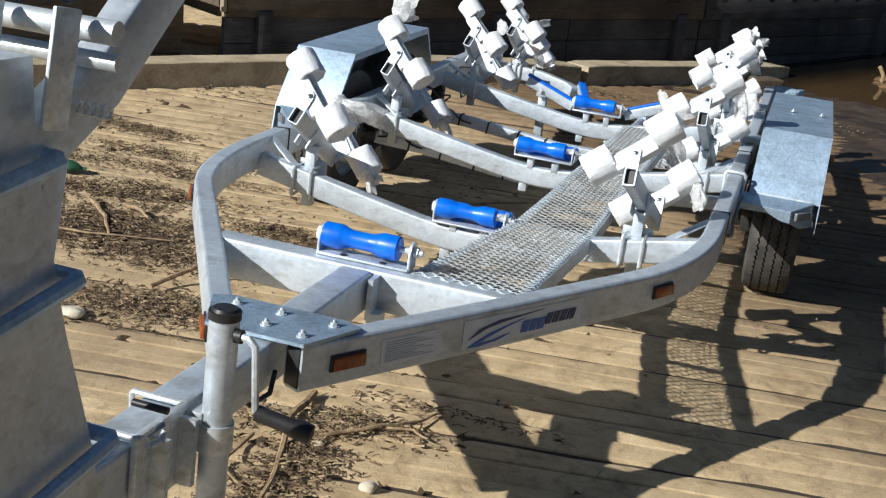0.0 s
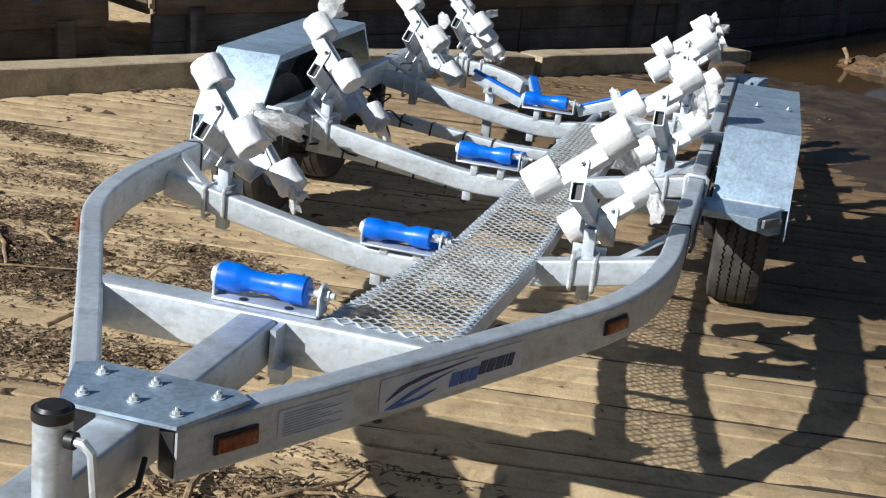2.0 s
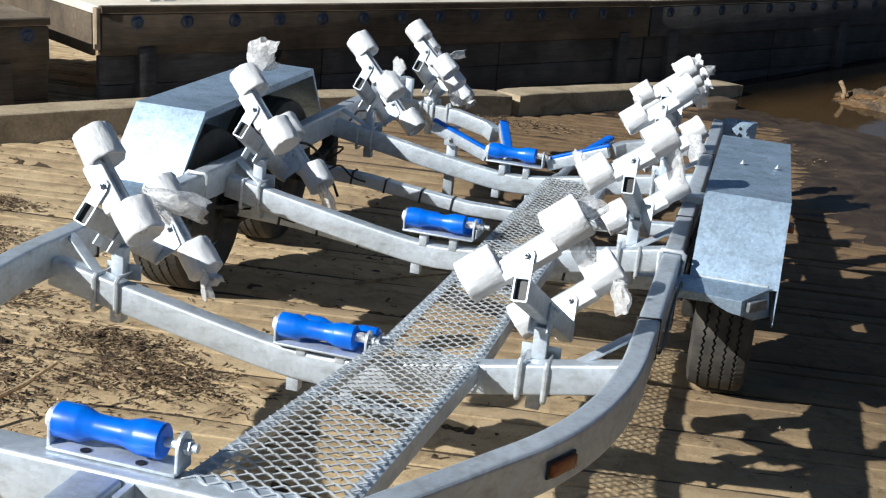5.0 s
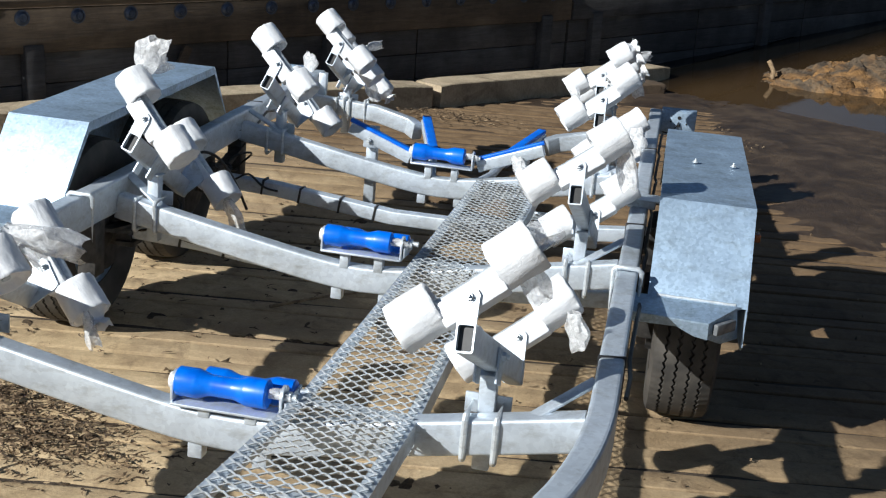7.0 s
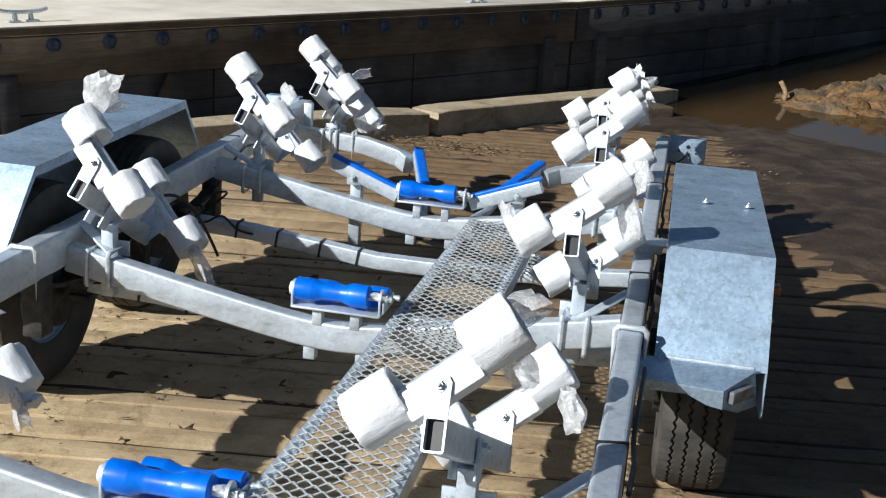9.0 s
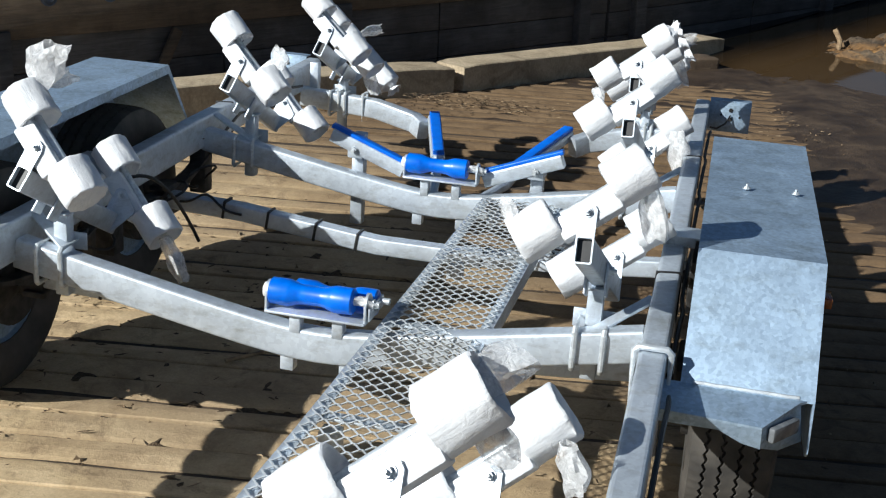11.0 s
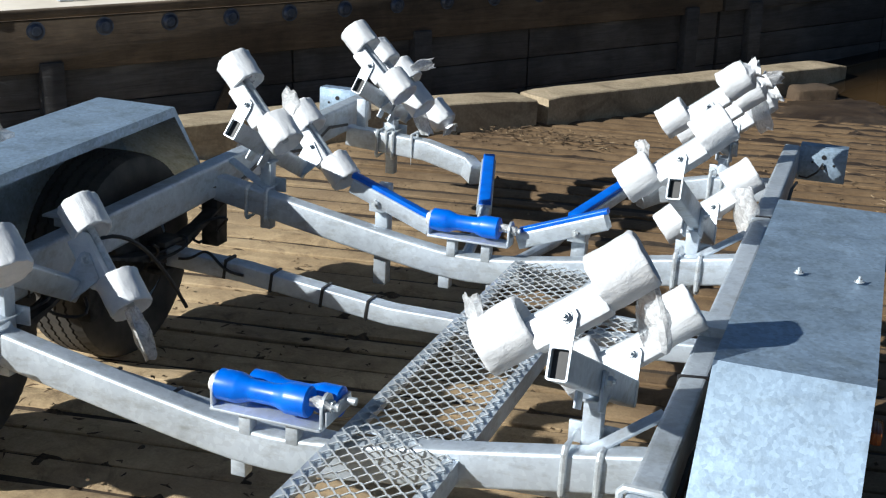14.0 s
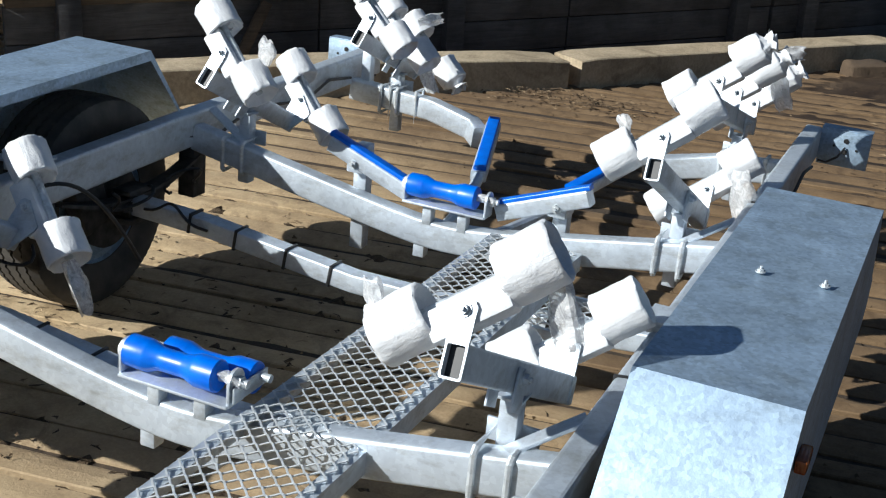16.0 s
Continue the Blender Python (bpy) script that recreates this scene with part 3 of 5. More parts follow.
add_cyl(bm, 0.030, 0.05, pose(JX, JY, 0.44), 30)
add_box(bm, (0.03, 0.05, 0.05), pose(0.07, JY, 0.46), 0.003)
part("clamp", bm, ZINC, jockey, "zinc-plated swivel clamp")

# winch post
bm = bmesh.new()
rings = []
for z, y0, y1, w in ((0.40, -1.50, -1.15, 0.062), (0.50, -1.49, -1.165, 0.060), (0.72, -1.50, -1.245, 0.054), (0.98, -1.50, -1.315, 0.046), (1.10, -1.50, -1.325, 0.044)):
    rings.append([(-w - 0.02, y0 - 0.1, z), (w - 0.02, y0 - 0.1, z), (w - 0.02, y1 - 0.055, z), (-w - 0.02, y1 - 0.055, z)])
add_loft(bm, rings)
winch = part("winch_post", bm, GALV, trailer, "folded galvanised winch post on the drawbar")
for z, y1, w in ((0.53, -1.215, 0.062), (0.80, -1.31, 0.054), (0.97, -1.36, 0.050)):
    bm = bmesh.new()
    tube(bm, [(-w, y1 - 0.30, z - 0.03), (-w, y1, z), (-w + 0.01, y1 + 0.012, z), (w - 0.01, y1 + 0.012, z), (w, y1, z), (w, y1 - 0.30, z - 0.03)], 0.012)
    part("u_bolt", bm, GALV_SHEET, winch)
bm = bmesh.new()
add_box(bm, (0.045, 0.05, 0.26), pose(0.0, -1.325, 0.90, -10, 0, 0), 0.004)
part("clamp_bar", bm, GALV, winch)
bm = bmesh.new()
sweep(bm, [(0.0, -1.45, 0.93), (0.0, -1.20, 1.05), (0.0, -1.0, 1.21)], rounded_rect(0.05, 0.085, 0.006))
part("winch_arm", bm, GALV, winch)
for x in (0.05, -0.06):
    part("winch_frame", box((0.006, 0.055, 0.15), pose(x, -1.36, 1.085, -8, 0, 0), 0.002), ZINC, winch)
for r_, l_, y_, z_ in ((0.016, 0.24, -1.30, 1.13), (0.012, 0.20, -1.26, 1.085)):
    part("winch_shaft", add_cyl(bmesh.new(), r_, l_, pose(-0.03, y_, z_, 0, 90, 0), 18), ZINC, winch)
bm = bmesh.new()
pts = [(0.04 + 0.0016 * i, -1.305 + 0.009 * math.cos(i * 0.9), 1.03 + 0.009 * math.sin(i * 0.9)) for i in range(30)]
tube(bm, pts, 0.0022, 6)
part("spring", bm, ZINC, winch)
part("bow_stop_pin", add_cyl(bmesh.new(), 0.006, 0.06, pose(0.07, -1.12, 0.55, 0, 90, 0), 12), BLACK, winch)
bm = bmesh.new()
tube(bm, [(0.075, -1.13, 0.50), (0.08, -1.10, 0.515), (0.08, -1.085, 0.50), (0.08, -1.10, 0.485), (0.075, -1.13, 0.49)], 0.006)
part("chain_eye", bm, ZINC, winch)

# cross beams: arms that fall to a rounded middle
BEAM_Y = {2: 1.0, 3: 2.06, 4: 3.225}


def beam_top(x, y):
    end = 0.446 + 0.012 * (y - 1.0)
    mid = 0.326 + 0.016 * (y - 1.0)
    return mid + (end - mid) * (math.sqrt(x * x + 0.015) - 0.1225) / (math.sqrt(0.72 ** 2 + 0.015) - 0.1225)


bm = bmesh.new()
sweep(bm, [(-0.372, -0.01, 0.428), (0.372, -0.01, 0.428)], rounded_rect(0.07, 0.10, 0.008))
part("cross_beam", bm, GALV, trailer)
for k, y in BEAM_Y.items():
    bm = bmesh.new()
    xs = [-0.722 - skew(-1, y), -0.55, -0.38, -0.28] + [-0.24 + 0.04 * i for i in range(13)] + [0.28, 0.38, 0.55, 0.722]
    sweep(bm, [(x, y, beam_top(x, y) - 0.0375) for x in xs], rounded_rect(0.05, 0.075, 0.008))
    beam = part("cross_beam", bm, GALV, trailer)
    for side in (-1, 1):
        bm = bmesh.new()
        sweep(bm, [(side * 0.615, y + 0.004, beam_top(0.615, y) - 0.004), (side * (0.725 + skew(side, y)), y + 0.075, rail_z(y) - 0.006)], rounded_rect(0.03, 0.008, 0.002))
        part("gusset", bm, GALV, beam)
    # stub of square tube under the middle
    part("stub", box((0.032, 0.032, 0.05), pose(-0.07, y, beam_top(0.07, y) - 0.085), 0.003), GALV, beam)
    part("stub", box((0.032, 0.032, 0.05), pose(0.07, y, beam_top(0.07, y) - 0.085), 0.003), GALV, beam)

# rear beam: two stubs with keel guides
for side in (-1, 1):
    bm = bmesh.new()
    y = 4.20
    sweep(bm, [(side * (0.722 + skew(side, y)), y, 0.415), (side * 0.50, y, 0.395), (side * 0.34, y - 0.01, 0.36), (side * 0.29, y - 0.06, 0.345)], rounded_rect(0.05, 0.075, 0.008))
    beam = part("rear_beam", bm, GALV, trailer)
    bm = bmesh.new()
    sweep(bm, [(side * 0.262, 4.19, 0.380), (side * 0.148, 3.80, 0.320)], rounded_rect(0.05, 0.035, 0.006))
    tube(bm, [(side * 0.262, 4.18, 0.375), (side * 0.30, 4.19, 0.355)], 0.02, 10)
    tube(bm, [(side * 0.148, 3.81, 0.320), (side * 0.125, 3.68, 0.29), (side * 0.08, 3.45, 0.29), (side * 0.05, 3.28, 0.30)], 0.018, 10)
    guide = part("keel_guide", bm, GALV, trailer)
    bm = bmesh.new()
    sweep(bm, [(side * 0.263, 4.195, 0.405), (side * 0.148, 3.805, 0.345)], rounded_rect(0.04, 0.016, 0.005))
    part("blue_pad", bm, BLUE, guide, "blue plastic keel pad")
    # forward pair flanking the last roller
    bm = bmesh.new()
    sweep(bm, [(side * 0.130, 3.255, 0.416), (side * 0.368, 3.255, 0.506)], rounded_rect(0.05, 0.045, 0.006))
    guide = part("keel_guide", bm, GALV, trailer)
    bm = bmesh.new()
    sweep(bm, [(side * 0.130, 3.250, 0.444), (side * 0.368, 3.250, 0.534)], rounded_rect(0.032, 0.014, 0.004))
    part("blue_pad", bm, BLUE, guide, "blue plastic keel pad")
    bm = bmesh.new()
    add_box(bm, (0.04, 0.04, 0.30 if side < 0 else 0.12), pose(side * 0.29, 3.292, 0.36 if side < 0 else 0.40), 0.004)
    add_box(bm, (0.05, 0.07, 0.05), pose(side * 0.29, 3.272, 0.462), 0.004)
    part("guide_post", bm, GALV, guide)
    part("bolt", bolt_head(bmesh.new(), pose(side * 0.29, 3.232, 0.466, 90, 0, 0), 0.010, 0.010), ZINC, guide)
    for dx in (-0.05, 0.05):
        bm = bmesh.new()
        x = side * 0.6 + dx
        tube(bm, [(x, 4.17, 0.335), (x, 4.17, 0.45), (x, 4.23, 0.45), (x, 4.23, 0.335)], 0.006)
        part("u_bolt", bm, ZINC, beam)


def film_tail(p, d, size, seed):
    """A crumpled loose sheet of clear film hanging from a roller."""
    bm = bmesh.new()
    d = Vector(d).normalized()
    side = d.cross(Vector((0.3, 0.5, 0.8))).normalized()
    nrm = side.cross(d)
    rows2 = []
    for k in range(9):
        s = k / 8
        ring = []
        for i in range(16):
            ang = 2 * math.pi * i / 16
            rr = size * (0.42 + 0.30 * math.sin(s * 2.6)) * (1 + 0.5 * noise.noise((math.cos(ang) * 1.5 + seed, math.sin(ang) * 1.5, s * 2.5)))
            ring.append(Vector(p) + d * size * 1.9 * s * (1 + 0.22 * noise.noise((math.cos(ang) * 1.2, math.sin(ang) * 1.2, seed))) + (side * math.cos(ang) + nrm * 0.55 * math.sin(ang)) * rr + Vector((0, 0, -0.3 * size * s * s)))
        rows2.append(ring)
    add_loft(bm, rows2, caps=False)
    return bm


# keel rollers
def roller_profile():
    left = [(0.008, -0.097), (0.027, -0.097), (0.0305, -0.094), (0.0308, -0.054), (0.0292, -0.048), (0.0228, -0.029), (0.0220, -0.020)]
    return left + [(r, -a) for r, a in reversed(left)]


def keel_roller(y, base, foot, twin=False):
    """A waisted roller between two lugs of a bent plate; some carry a second, lower roller behind."""
    bm = bmesh.new()
    add_box(bm, (0.232, 0.062, 0.006), pose(0, y, base + 0.003), 0.0015)
    for s in (-1, 1):
        add_box(bm, (0.006, 0.050, 0.044), pose(s * 0.115, y, base + 0.022), 0.0015)
        add_cyl(bm, 0.0245, 0.006, pose(s * 0.115, y, base + 0.044, 0, 90, 0), 20)
    ob = part("keel_roller", bm, GALV, trailer, "waisted blue roller in a galvanised bracket")
    bm = bmesh.new()
    add_lathe(bm, roller_profile(), Matrix.Translation((-0.014, y, base + 0.044)), 32)
    part("roller", bm, BLUE, ob, "glossy blue waisted roller", True, 28)
    bm = bmesh.new()
    add_cyl(bm, 0.008, 0.27, pose(0.006, y, base + 0.044, 0, 90, 0), 12)
    add_cyl(bm, 0.013, 0.010, pose(0.125, y, base + 0.044, 0, 90, 0), 6)
    part("axle_bolt", bm, ZINC, ob)
    part("end_bush", add_cyl(bmesh.new(), 0.017, 0.012, pose(-0.120, y, base + 0.044, 0, 90, 0), 16), WHITE_END, ob, "white nylon end bush")
    if twin:
        bm = bmesh.new()
        add_lathe(bm, roller_profile(), Matrix.Translation((0.022, y + 0.066, base + 0.024)), 32)
        part("roller", bm, BLUE, ob, "glossy blue waisted roller", True, 28)
        part("axle_bolt", add_cyl(bmesh.new(), 0.008, 0.25, pose(0.022, y + 0.066, base + 0.030, 0, 90, 0), 12), ZINC, ob)
        part("rocker_plate", box((0.005, 0.11, 0.030), pose(0.1235, y + 0.035, base + 0.024), 0.002), GALV, ob)
    if foot > 0.01:
        part("loose_film", film_tail((0.084, y - 0.004, base + 0.052), (1, 0.1, -0.1), 0.026, y), FILM, ob, "clear plastic film round the axle nut")
    for x in (-0.05, 0.05):
        bm = bmesh.new()
        if foot > 0.01:
            add_box(bm, (0.026, 0.03, foot + 0.012), pose(x, y, base - foot / 2 - 0.004), 0.003)
        else:
            add_cyl(bm, 0.009, 0.003, pose(x + 0.0, y - 0.018, base + 0.0065), 12)
        part("mount", bm, GALV if foot > 0.01 else BLACK, ob)


keel_roller(0.012, 0.4805, 0.0)
for k, foot in ((2, 0.014), (3, 0.036), (4, 0.044)):
    y = BEAM_Y[k]
    keel_roller(y - 0.012, beam_top(0.05, y) + foot, foot, k < 4)

# axles with cable ties
for y in (2.20, 2.95):
    bm = bmesh.new()
    sweep(bm, [(-0.80, y, 0.315), (-0.55, y, 0.305), (-0.12, y, 0.258), (0.12, y, 0.258), (0.55, y, 0.290), (0.80, y, 0.315)], rounded_rect(0.05, 0.05, 0.006))
    axle = part("axle", bm, GALV, trailer)
    for x in (-0.60, -0.46, -0.31, -0.18, 0.2, 0.4):
        z = 0.258 + (0.305 - 0.258) * max(0, abs(x) - 0.12) / 0.43
        part("cable_tie", box((0.008, 0.056, 0.056), pose(x, y, z, 0, 8, 0), 0.001), BLACK, axle, "black cable tie")
    bm = bmesh.new()
    pts = [(-0.74 + 0.0125 * i, y - 0.031 + 0.003 * math.sin(i * 0.4), 0.320 - 0.0010 * i + 0.040 * math.exp(-((i - 7) / 3.5) ** 2)) for i in range(17)]
    tube(bm, pts, 0.0040, 6)
    part("brake_hose", bm, BLACK, axle, "black brake line")


# wheels
def tyre_mesh(bm, m):
    """Side walls and a crown cut by four narrow zigzag grooves."""
    wall = [(-0.075, 0.17), (-0.088, 0.20), (-0.091, 0.245), (-0.087, 0.270), (-0.080, 0.2835)]
    cuts = (-0.050, -0.0175, 0.0175, 0.050)
    steps = 73 * 4
    rings = []
    for i in range(steps):
        ang = 2 * math.pi * i / steps
        zig = (0.0, 0.0032, 0.0, -0.0032)[i % 4]
        prof = list(wall)
        notch = 0.0025 if i % 4 == 0 else 0.0
        prof[-1] = (prof[-1][0], prof[-1][1] - notch)
        for k, a in enumerate(cuts):
            top = 0.2915 if k in (1, 2) else 0.2900
            g = 0.0036
            prof += [(a + zig - g, top), (a + zig - g * 0.6, top - 0.011), (a + zig + g * 0.6, top - 0.011), (a + zig + g, top)]
        prof += [(-a, r) for a, r in wall[::-1]]
        prof[-5] = (prof[-5][0], prof[-5][1] - notch)
        c, q = math.cos(ang), math.sin(ang)
        rings.append([m @ Vector((a, r * c, r * q)) for a, r in prof])
    vs = [[bm.verts.new(p) for p in ring] for ring in rings]
    for i in range(steps):
        a, c = vs[i], vs[(i + 1) % steps]
        for q in range(len(a)):
            w = (q + 1) % len(a)
            bm.faces.new((a[q], a[w], c[w], c[q]))
    return bm


def wheel(side, y):
    m = Matrix.Translation((side * (0.925 + skew(side, y)), y, 0.292))
    hub = bmesh.new()
    add_lathe(hub, [(0.165, -0.06), (0.172, -0.075), (0.178, -0.075), (0.172, -0.055), (0.172, 0.055), (0.178, 0.075), (0.172, 0.075), (0.165, 0.06)], m, 40)
    add_lathe(hub, [(0.03, -0.02), (0.168, -0.03), (0.168, -0.02), (0.03, 0.0)], m, 40)
    rim = part("wheel", hub, GALV_SHEET, trailer, "galvanised rim with a black road tyre", True)
    part("tyre", tyre_mesh(bmesh.new(), m), RUBBER, rim, "black ribbed road tyre")
    bm = bmesh.new()
    inner = Matrix.Translation((side * (0.84 + skew(side, y)), y, 0.292))
    add_lathe(bm, [(0.02, -0.02), (0.115, -0.02), (0.118, 0.02), (0.02, 0.03)], inner, 32)
    add_cyl(bm, 0.035, 0.12, inner @ pose(-side * 0.05, 0, 0, 0, 90, 0), 16)
    add_box(bm, (0.06, 0.11, 0.16), inner @ pose(-side * 0.02, -0.10, 0.04, 20, 0, 0), 0.012)
    part("disc_brake", bm, DARK_STEEL, rim, "dark disc brake and caliper")


for side in (-1, 1):
    for y in (2.20, 2.95):
        wheel(side, y)

for k, y0 in enumerate((2.30, 2.78, 3.02)):
    bm = bmesh.new()
    pts = [(-0.76 + 0.035 * math.sin(i * 0.7 + k), y0 + 0.016 * i, 0.37 + 0.035 * math.sin(i * 0.5 + k * 2) - 0.003 * i) for i in range(14)]
    tube(bm, pts, 0.0042, 7)
    part("brake_line", bm, BLACK, trailer, "black brake line looping by the wheels")
# suspension: hangers and leaf springs below the rails
for side in (-1, 1):
    bm = bmesh.new()
    for y in (1.92, 2.575, 3.24):
        add_box(bm, (0.055, 0.06, 0.16), pose(side * (0.748 + skew(side, y)), y, rail_z(y) - 0.175, 0, 0, 0), 0.004)
    for y0 in (2.20, 2.95):
        for q in range(4):
            h = 0.30 - 0.08 * q
            pts = [(side * (0.748 + skew(side, y0)), y0 + h * s, 0.335 + 0.011 * q * -1 + 0.055 * s * s * h / 0.3) for s in (-1, -0.6, -0.2, 0.2, 0.6, 1)]
            sweep(bm, pts, [(-0.022, -0.004), (0.022, -0.004), (0.022, 0.004), (-0.022, 0.004)])
        add_box(bm, (0.06, 0.09, 0.016), pose(side * (0.748 + skew(side, y0)), y0, 0.355), 0.003)
        add_box(bm, (0.06, 0.09, 0.016), pose(side * (0.748 + skew(side, y0)), y0, 0.275), 0.003)
    part("leaf_spring", bm, DARK_STEEL, trailer, "dark leaf springs and hangers under the rail")

# mudguards
GUARD_LINE = [(3.36, 0.42), (3.30, 0.45), (3.115, 0.662), (2.030, 0.658), (1.836, 0.446), (1.834, 0.440)]


def sheet(bm, line, x0, x1, th, side):
    rings = []
    for i, (y, z) in enumerate(line):
        a, c = line[max(i - 1, 0)], line[min(i + 1, len(line) - 1)]
        d = Vector((c[0] - a[0], c[1] - a[1])).normalized()
        nrm = Vector((-d.y, d.x)) * th
        if nrm.y > 0:
            nrm = -nrm
        k = side * skew(side, y)
        rings.append([(x0 + k, y, z), (x1 + k, y, z), (x1 + k, y + nrm.x, z + nrm.y), (x0 + k, y + nrm.x, z + nrm.y)])
    add_loft(bm, rings)


for side in (-1, 1):
    xi, xo = side * 0.806, side * 1.058
    GUARD = GUARD_LINE if side > 0 else [(y, z + (0.008 + 0.024 * (y - 2.03) / 1.08 if 2.0 < y < 3.2 else 0.0)) for y, z in GUARD_LINE]
    bm = bmesh.new()
    sheet(bm, GUARD, xi, xo, 0.005, side)
    K = lambda v: side * skew(side, v)
    guard = part("mudguard", bm, GALV_SHEET, trailer, "folded galvanised sheet mudguard over both wheels")
    bm = bmesh.new()
    low = [(y, z - 0.028 if 2.0 < y < 3.2 else z - 0.012) for y, z in GUARD]
    for x in (xi,):
        rings = [[(x + K(y), y, z - 0.001), (x + K(y) + side * 0.004, y, z - 0.001), (x + K(y) + side * 0.004, y2, z2), (x + K(y), y2, z2)] for (y, z), (y2, z2) in zip(GUARD, low)]
        add_loft(bm, rings)
    part("inner_lip", bm, GALV_SHEET, guard)
    bm = bmesh.new()
    skirt = [(3.36, 0.36), (3.30, 0.32), (3.115, 0.32), (2.03, 0.32), (1.836, 0.33), (1.815, 0.345)]
    rings = [[(xo + K(y), y, z - 0.001), (xo + K(y) - side * 0.004, y, z - 0.001), (xo + K(y) - side * 0.004, y2, z2), (xo + K(y), y2, z2)] for (y, z), (y2, z2) in zip(GUARD, skirt)]
    add_loft(bm, rings)
    part("outer_skirt", bm, GALV_SHEET, guard)
    bm = bmesh.new()
    k = side * skew(side, 1.8)
    def plate(pts, th):
        b2 = bmesh.new()
        lo = [b2.verts.new((side * x + k, y, z)) for x, y, z in pts]
        hi = [b2.verts.new((side * x + k + side * th[0], y + th[1], z + th[2])) for x, y, z in pts]
        b2.faces.new(lo), b2.faces.new(hi[::-1])
        for q in range(len(pts)):
            w = (q + 1) % len(pts)
            b2.faces.new((lo[q], lo[w], hi[w], hi[q]))
        return b2
    part("front_flange", plate([(0.775, 1.838, 0.4445), (1.048, 1.838, 0.4445), (1.030, 1.826, 0.442), (0.962, 1.728, 0.424), (0.775, 1.738, 0.426)], (0, 0, -0.005)), GALV_SHEET, guard)
    part("front_lip", plate([(0.775, 1.738, 0.424), (0.962, 1.728, 0.422), (0.964, 1.730, 0.380), (0.930, 1.734, 0.384), (0.885, 1.738, 0.402), (0.775, 1.742, 0.400)], (0, 0.005, 0)), GALV_SHEET, guard)
    part("lamp_bracket", plate([(0.963, 1.732, 0.422), (1.032, 1.830, 0.440), (1.044, 1.836, 0.360), (1.0, 1.79, 0.355), (0.964, 1.734, 0.380)], (0, 0.004, 0)), GALV_SHEET, guard)
    part("front_lamp", box((0.085, 0.016, 0.030), pose(side * 1.004 + k, 1.777, 0.404, 0, 0, side * 55), 0.005), LAMP_GREY, guard, "small grey marker lamp")
    bm = bmesh.new()
    tube(bm, [(side * (0.83 + 0.022 * q) + k, 1.837 + 0.0012 * math.sin(q * 2.3), 0.4465 + 0.0008 * math.sin(q * 3.1)) for q in range(10)], 0.0045, 6)
    part("weld_bead", bm, ZINC, guard, "rough weld bead")
    for y in (2.54,):
        for x in (0.898, 1.012):
            part("bolt", bolt_head(bmesh.new(), pose(side * (x + skew(side, y)), y, 0.6645), 0.0065, 0.004), ZINC, guard)
    bm = bmesh.new()
    add_box(bm, (0.115, 0.09, 0.006), pose(side * (0.765 + skew(side, 2.5)), 2.55, rail_z(2.55) + 0.022, 0, 0, 0), 0.001)
    if side > 0:
        add_box(bm, (0.006, 0.09, 0.10), pose(side * (0.815 + skew(side, 2.5)), 2.55, rail_z(2.55) + 0.06), 0.001)
    add_box(bm, (0.085, 0.07, 0.026), pose(side * (0.755 + skew(side, 2.5)), 2.55, rail_z(2.55) + 0.008), 0.003)
    part("stay", bm, GALV, guard)
    part("side_lamp", box((0.018, 0.06, 0.022), pose(side * 1.068, 2.03, 0.585), 0.004), AMBER, guard, "amber side lamp")

# hoop bolts and cable ties over the rails
for side in (-1, 1):
    bm = bmesh.new()
    y, z = 1.82, rail_z(1.82)
    tube(bm, [(side * 0.712, y, z - 0.13), (side * 0.712, y, z + 0.0), (side * 0.72, y, z + 0.009), (side * 0.775, y, z + 0.009), (side * 0.784, y, z), (side * 0.784, y, z - 0.13)], 0.007)
    part("hoop_bolt", bm, ZINC, trailer)
    for y in (2.30, 3.45, 1.2):
        z = rail_z(y) - 0.05
        part("cable_tie", box((0.060, 0.007, 0.106), pose(side * (0.748 + skew(side, y)), y, z, 0, 0, 14), 0.001), BLACK, trailer, "black cable tie round the rail")
    bm = bmesh.new()
    pts = [(side * (0.787 + 0.004 * math.sin(i * 2.1)), 1.1 + 0.16 * i, rail_z(1.1 + 0.16 * i) - 0.045 - 0.02 * (i % 3)) for i in range(20)]
    tube(bm, pts, 0.005, 6)
    part("wiring", bm, BLACK, trailer, "black wiring along the rail")
bm = bmesh.new()
tube(bm, [(-0.70 + 0.010 * i, 2.42 + 0.02 * i, 0.49 + 0.05 * math.sin(i * 0.24) - 0.0012 * i * i) for i in range(14)], 0.005)
part("brake_hose", bm, BLACK, trailer, "looped black brake hose")

# side marker lamps on the front rails

def on_rail(side, y, up, lift):
    """Frame on the outer face of a front rail: x along the rail, z up, y outward."""
    line = rail_line(side, 0.0)
    for a, c in zip(line, line[1:]):
        if a.y <= y <= c.y:
            s = (y - a.y) / (c.y - a.y)
            p = a.lerp(c, s)
            d = (c - a)
            d.z = 0
            d.normalize()
            if side < 0:
                d = -d
            out = Vector((d.y, -d.x, 0))
            m = Matrix((d, -out, Vector((0, 0, 1)))).transposed().to_4x4()
            m.translation = Vector((p.x, p.y, rail_z(y) - 0.05 + up)) + out * lift
            return m


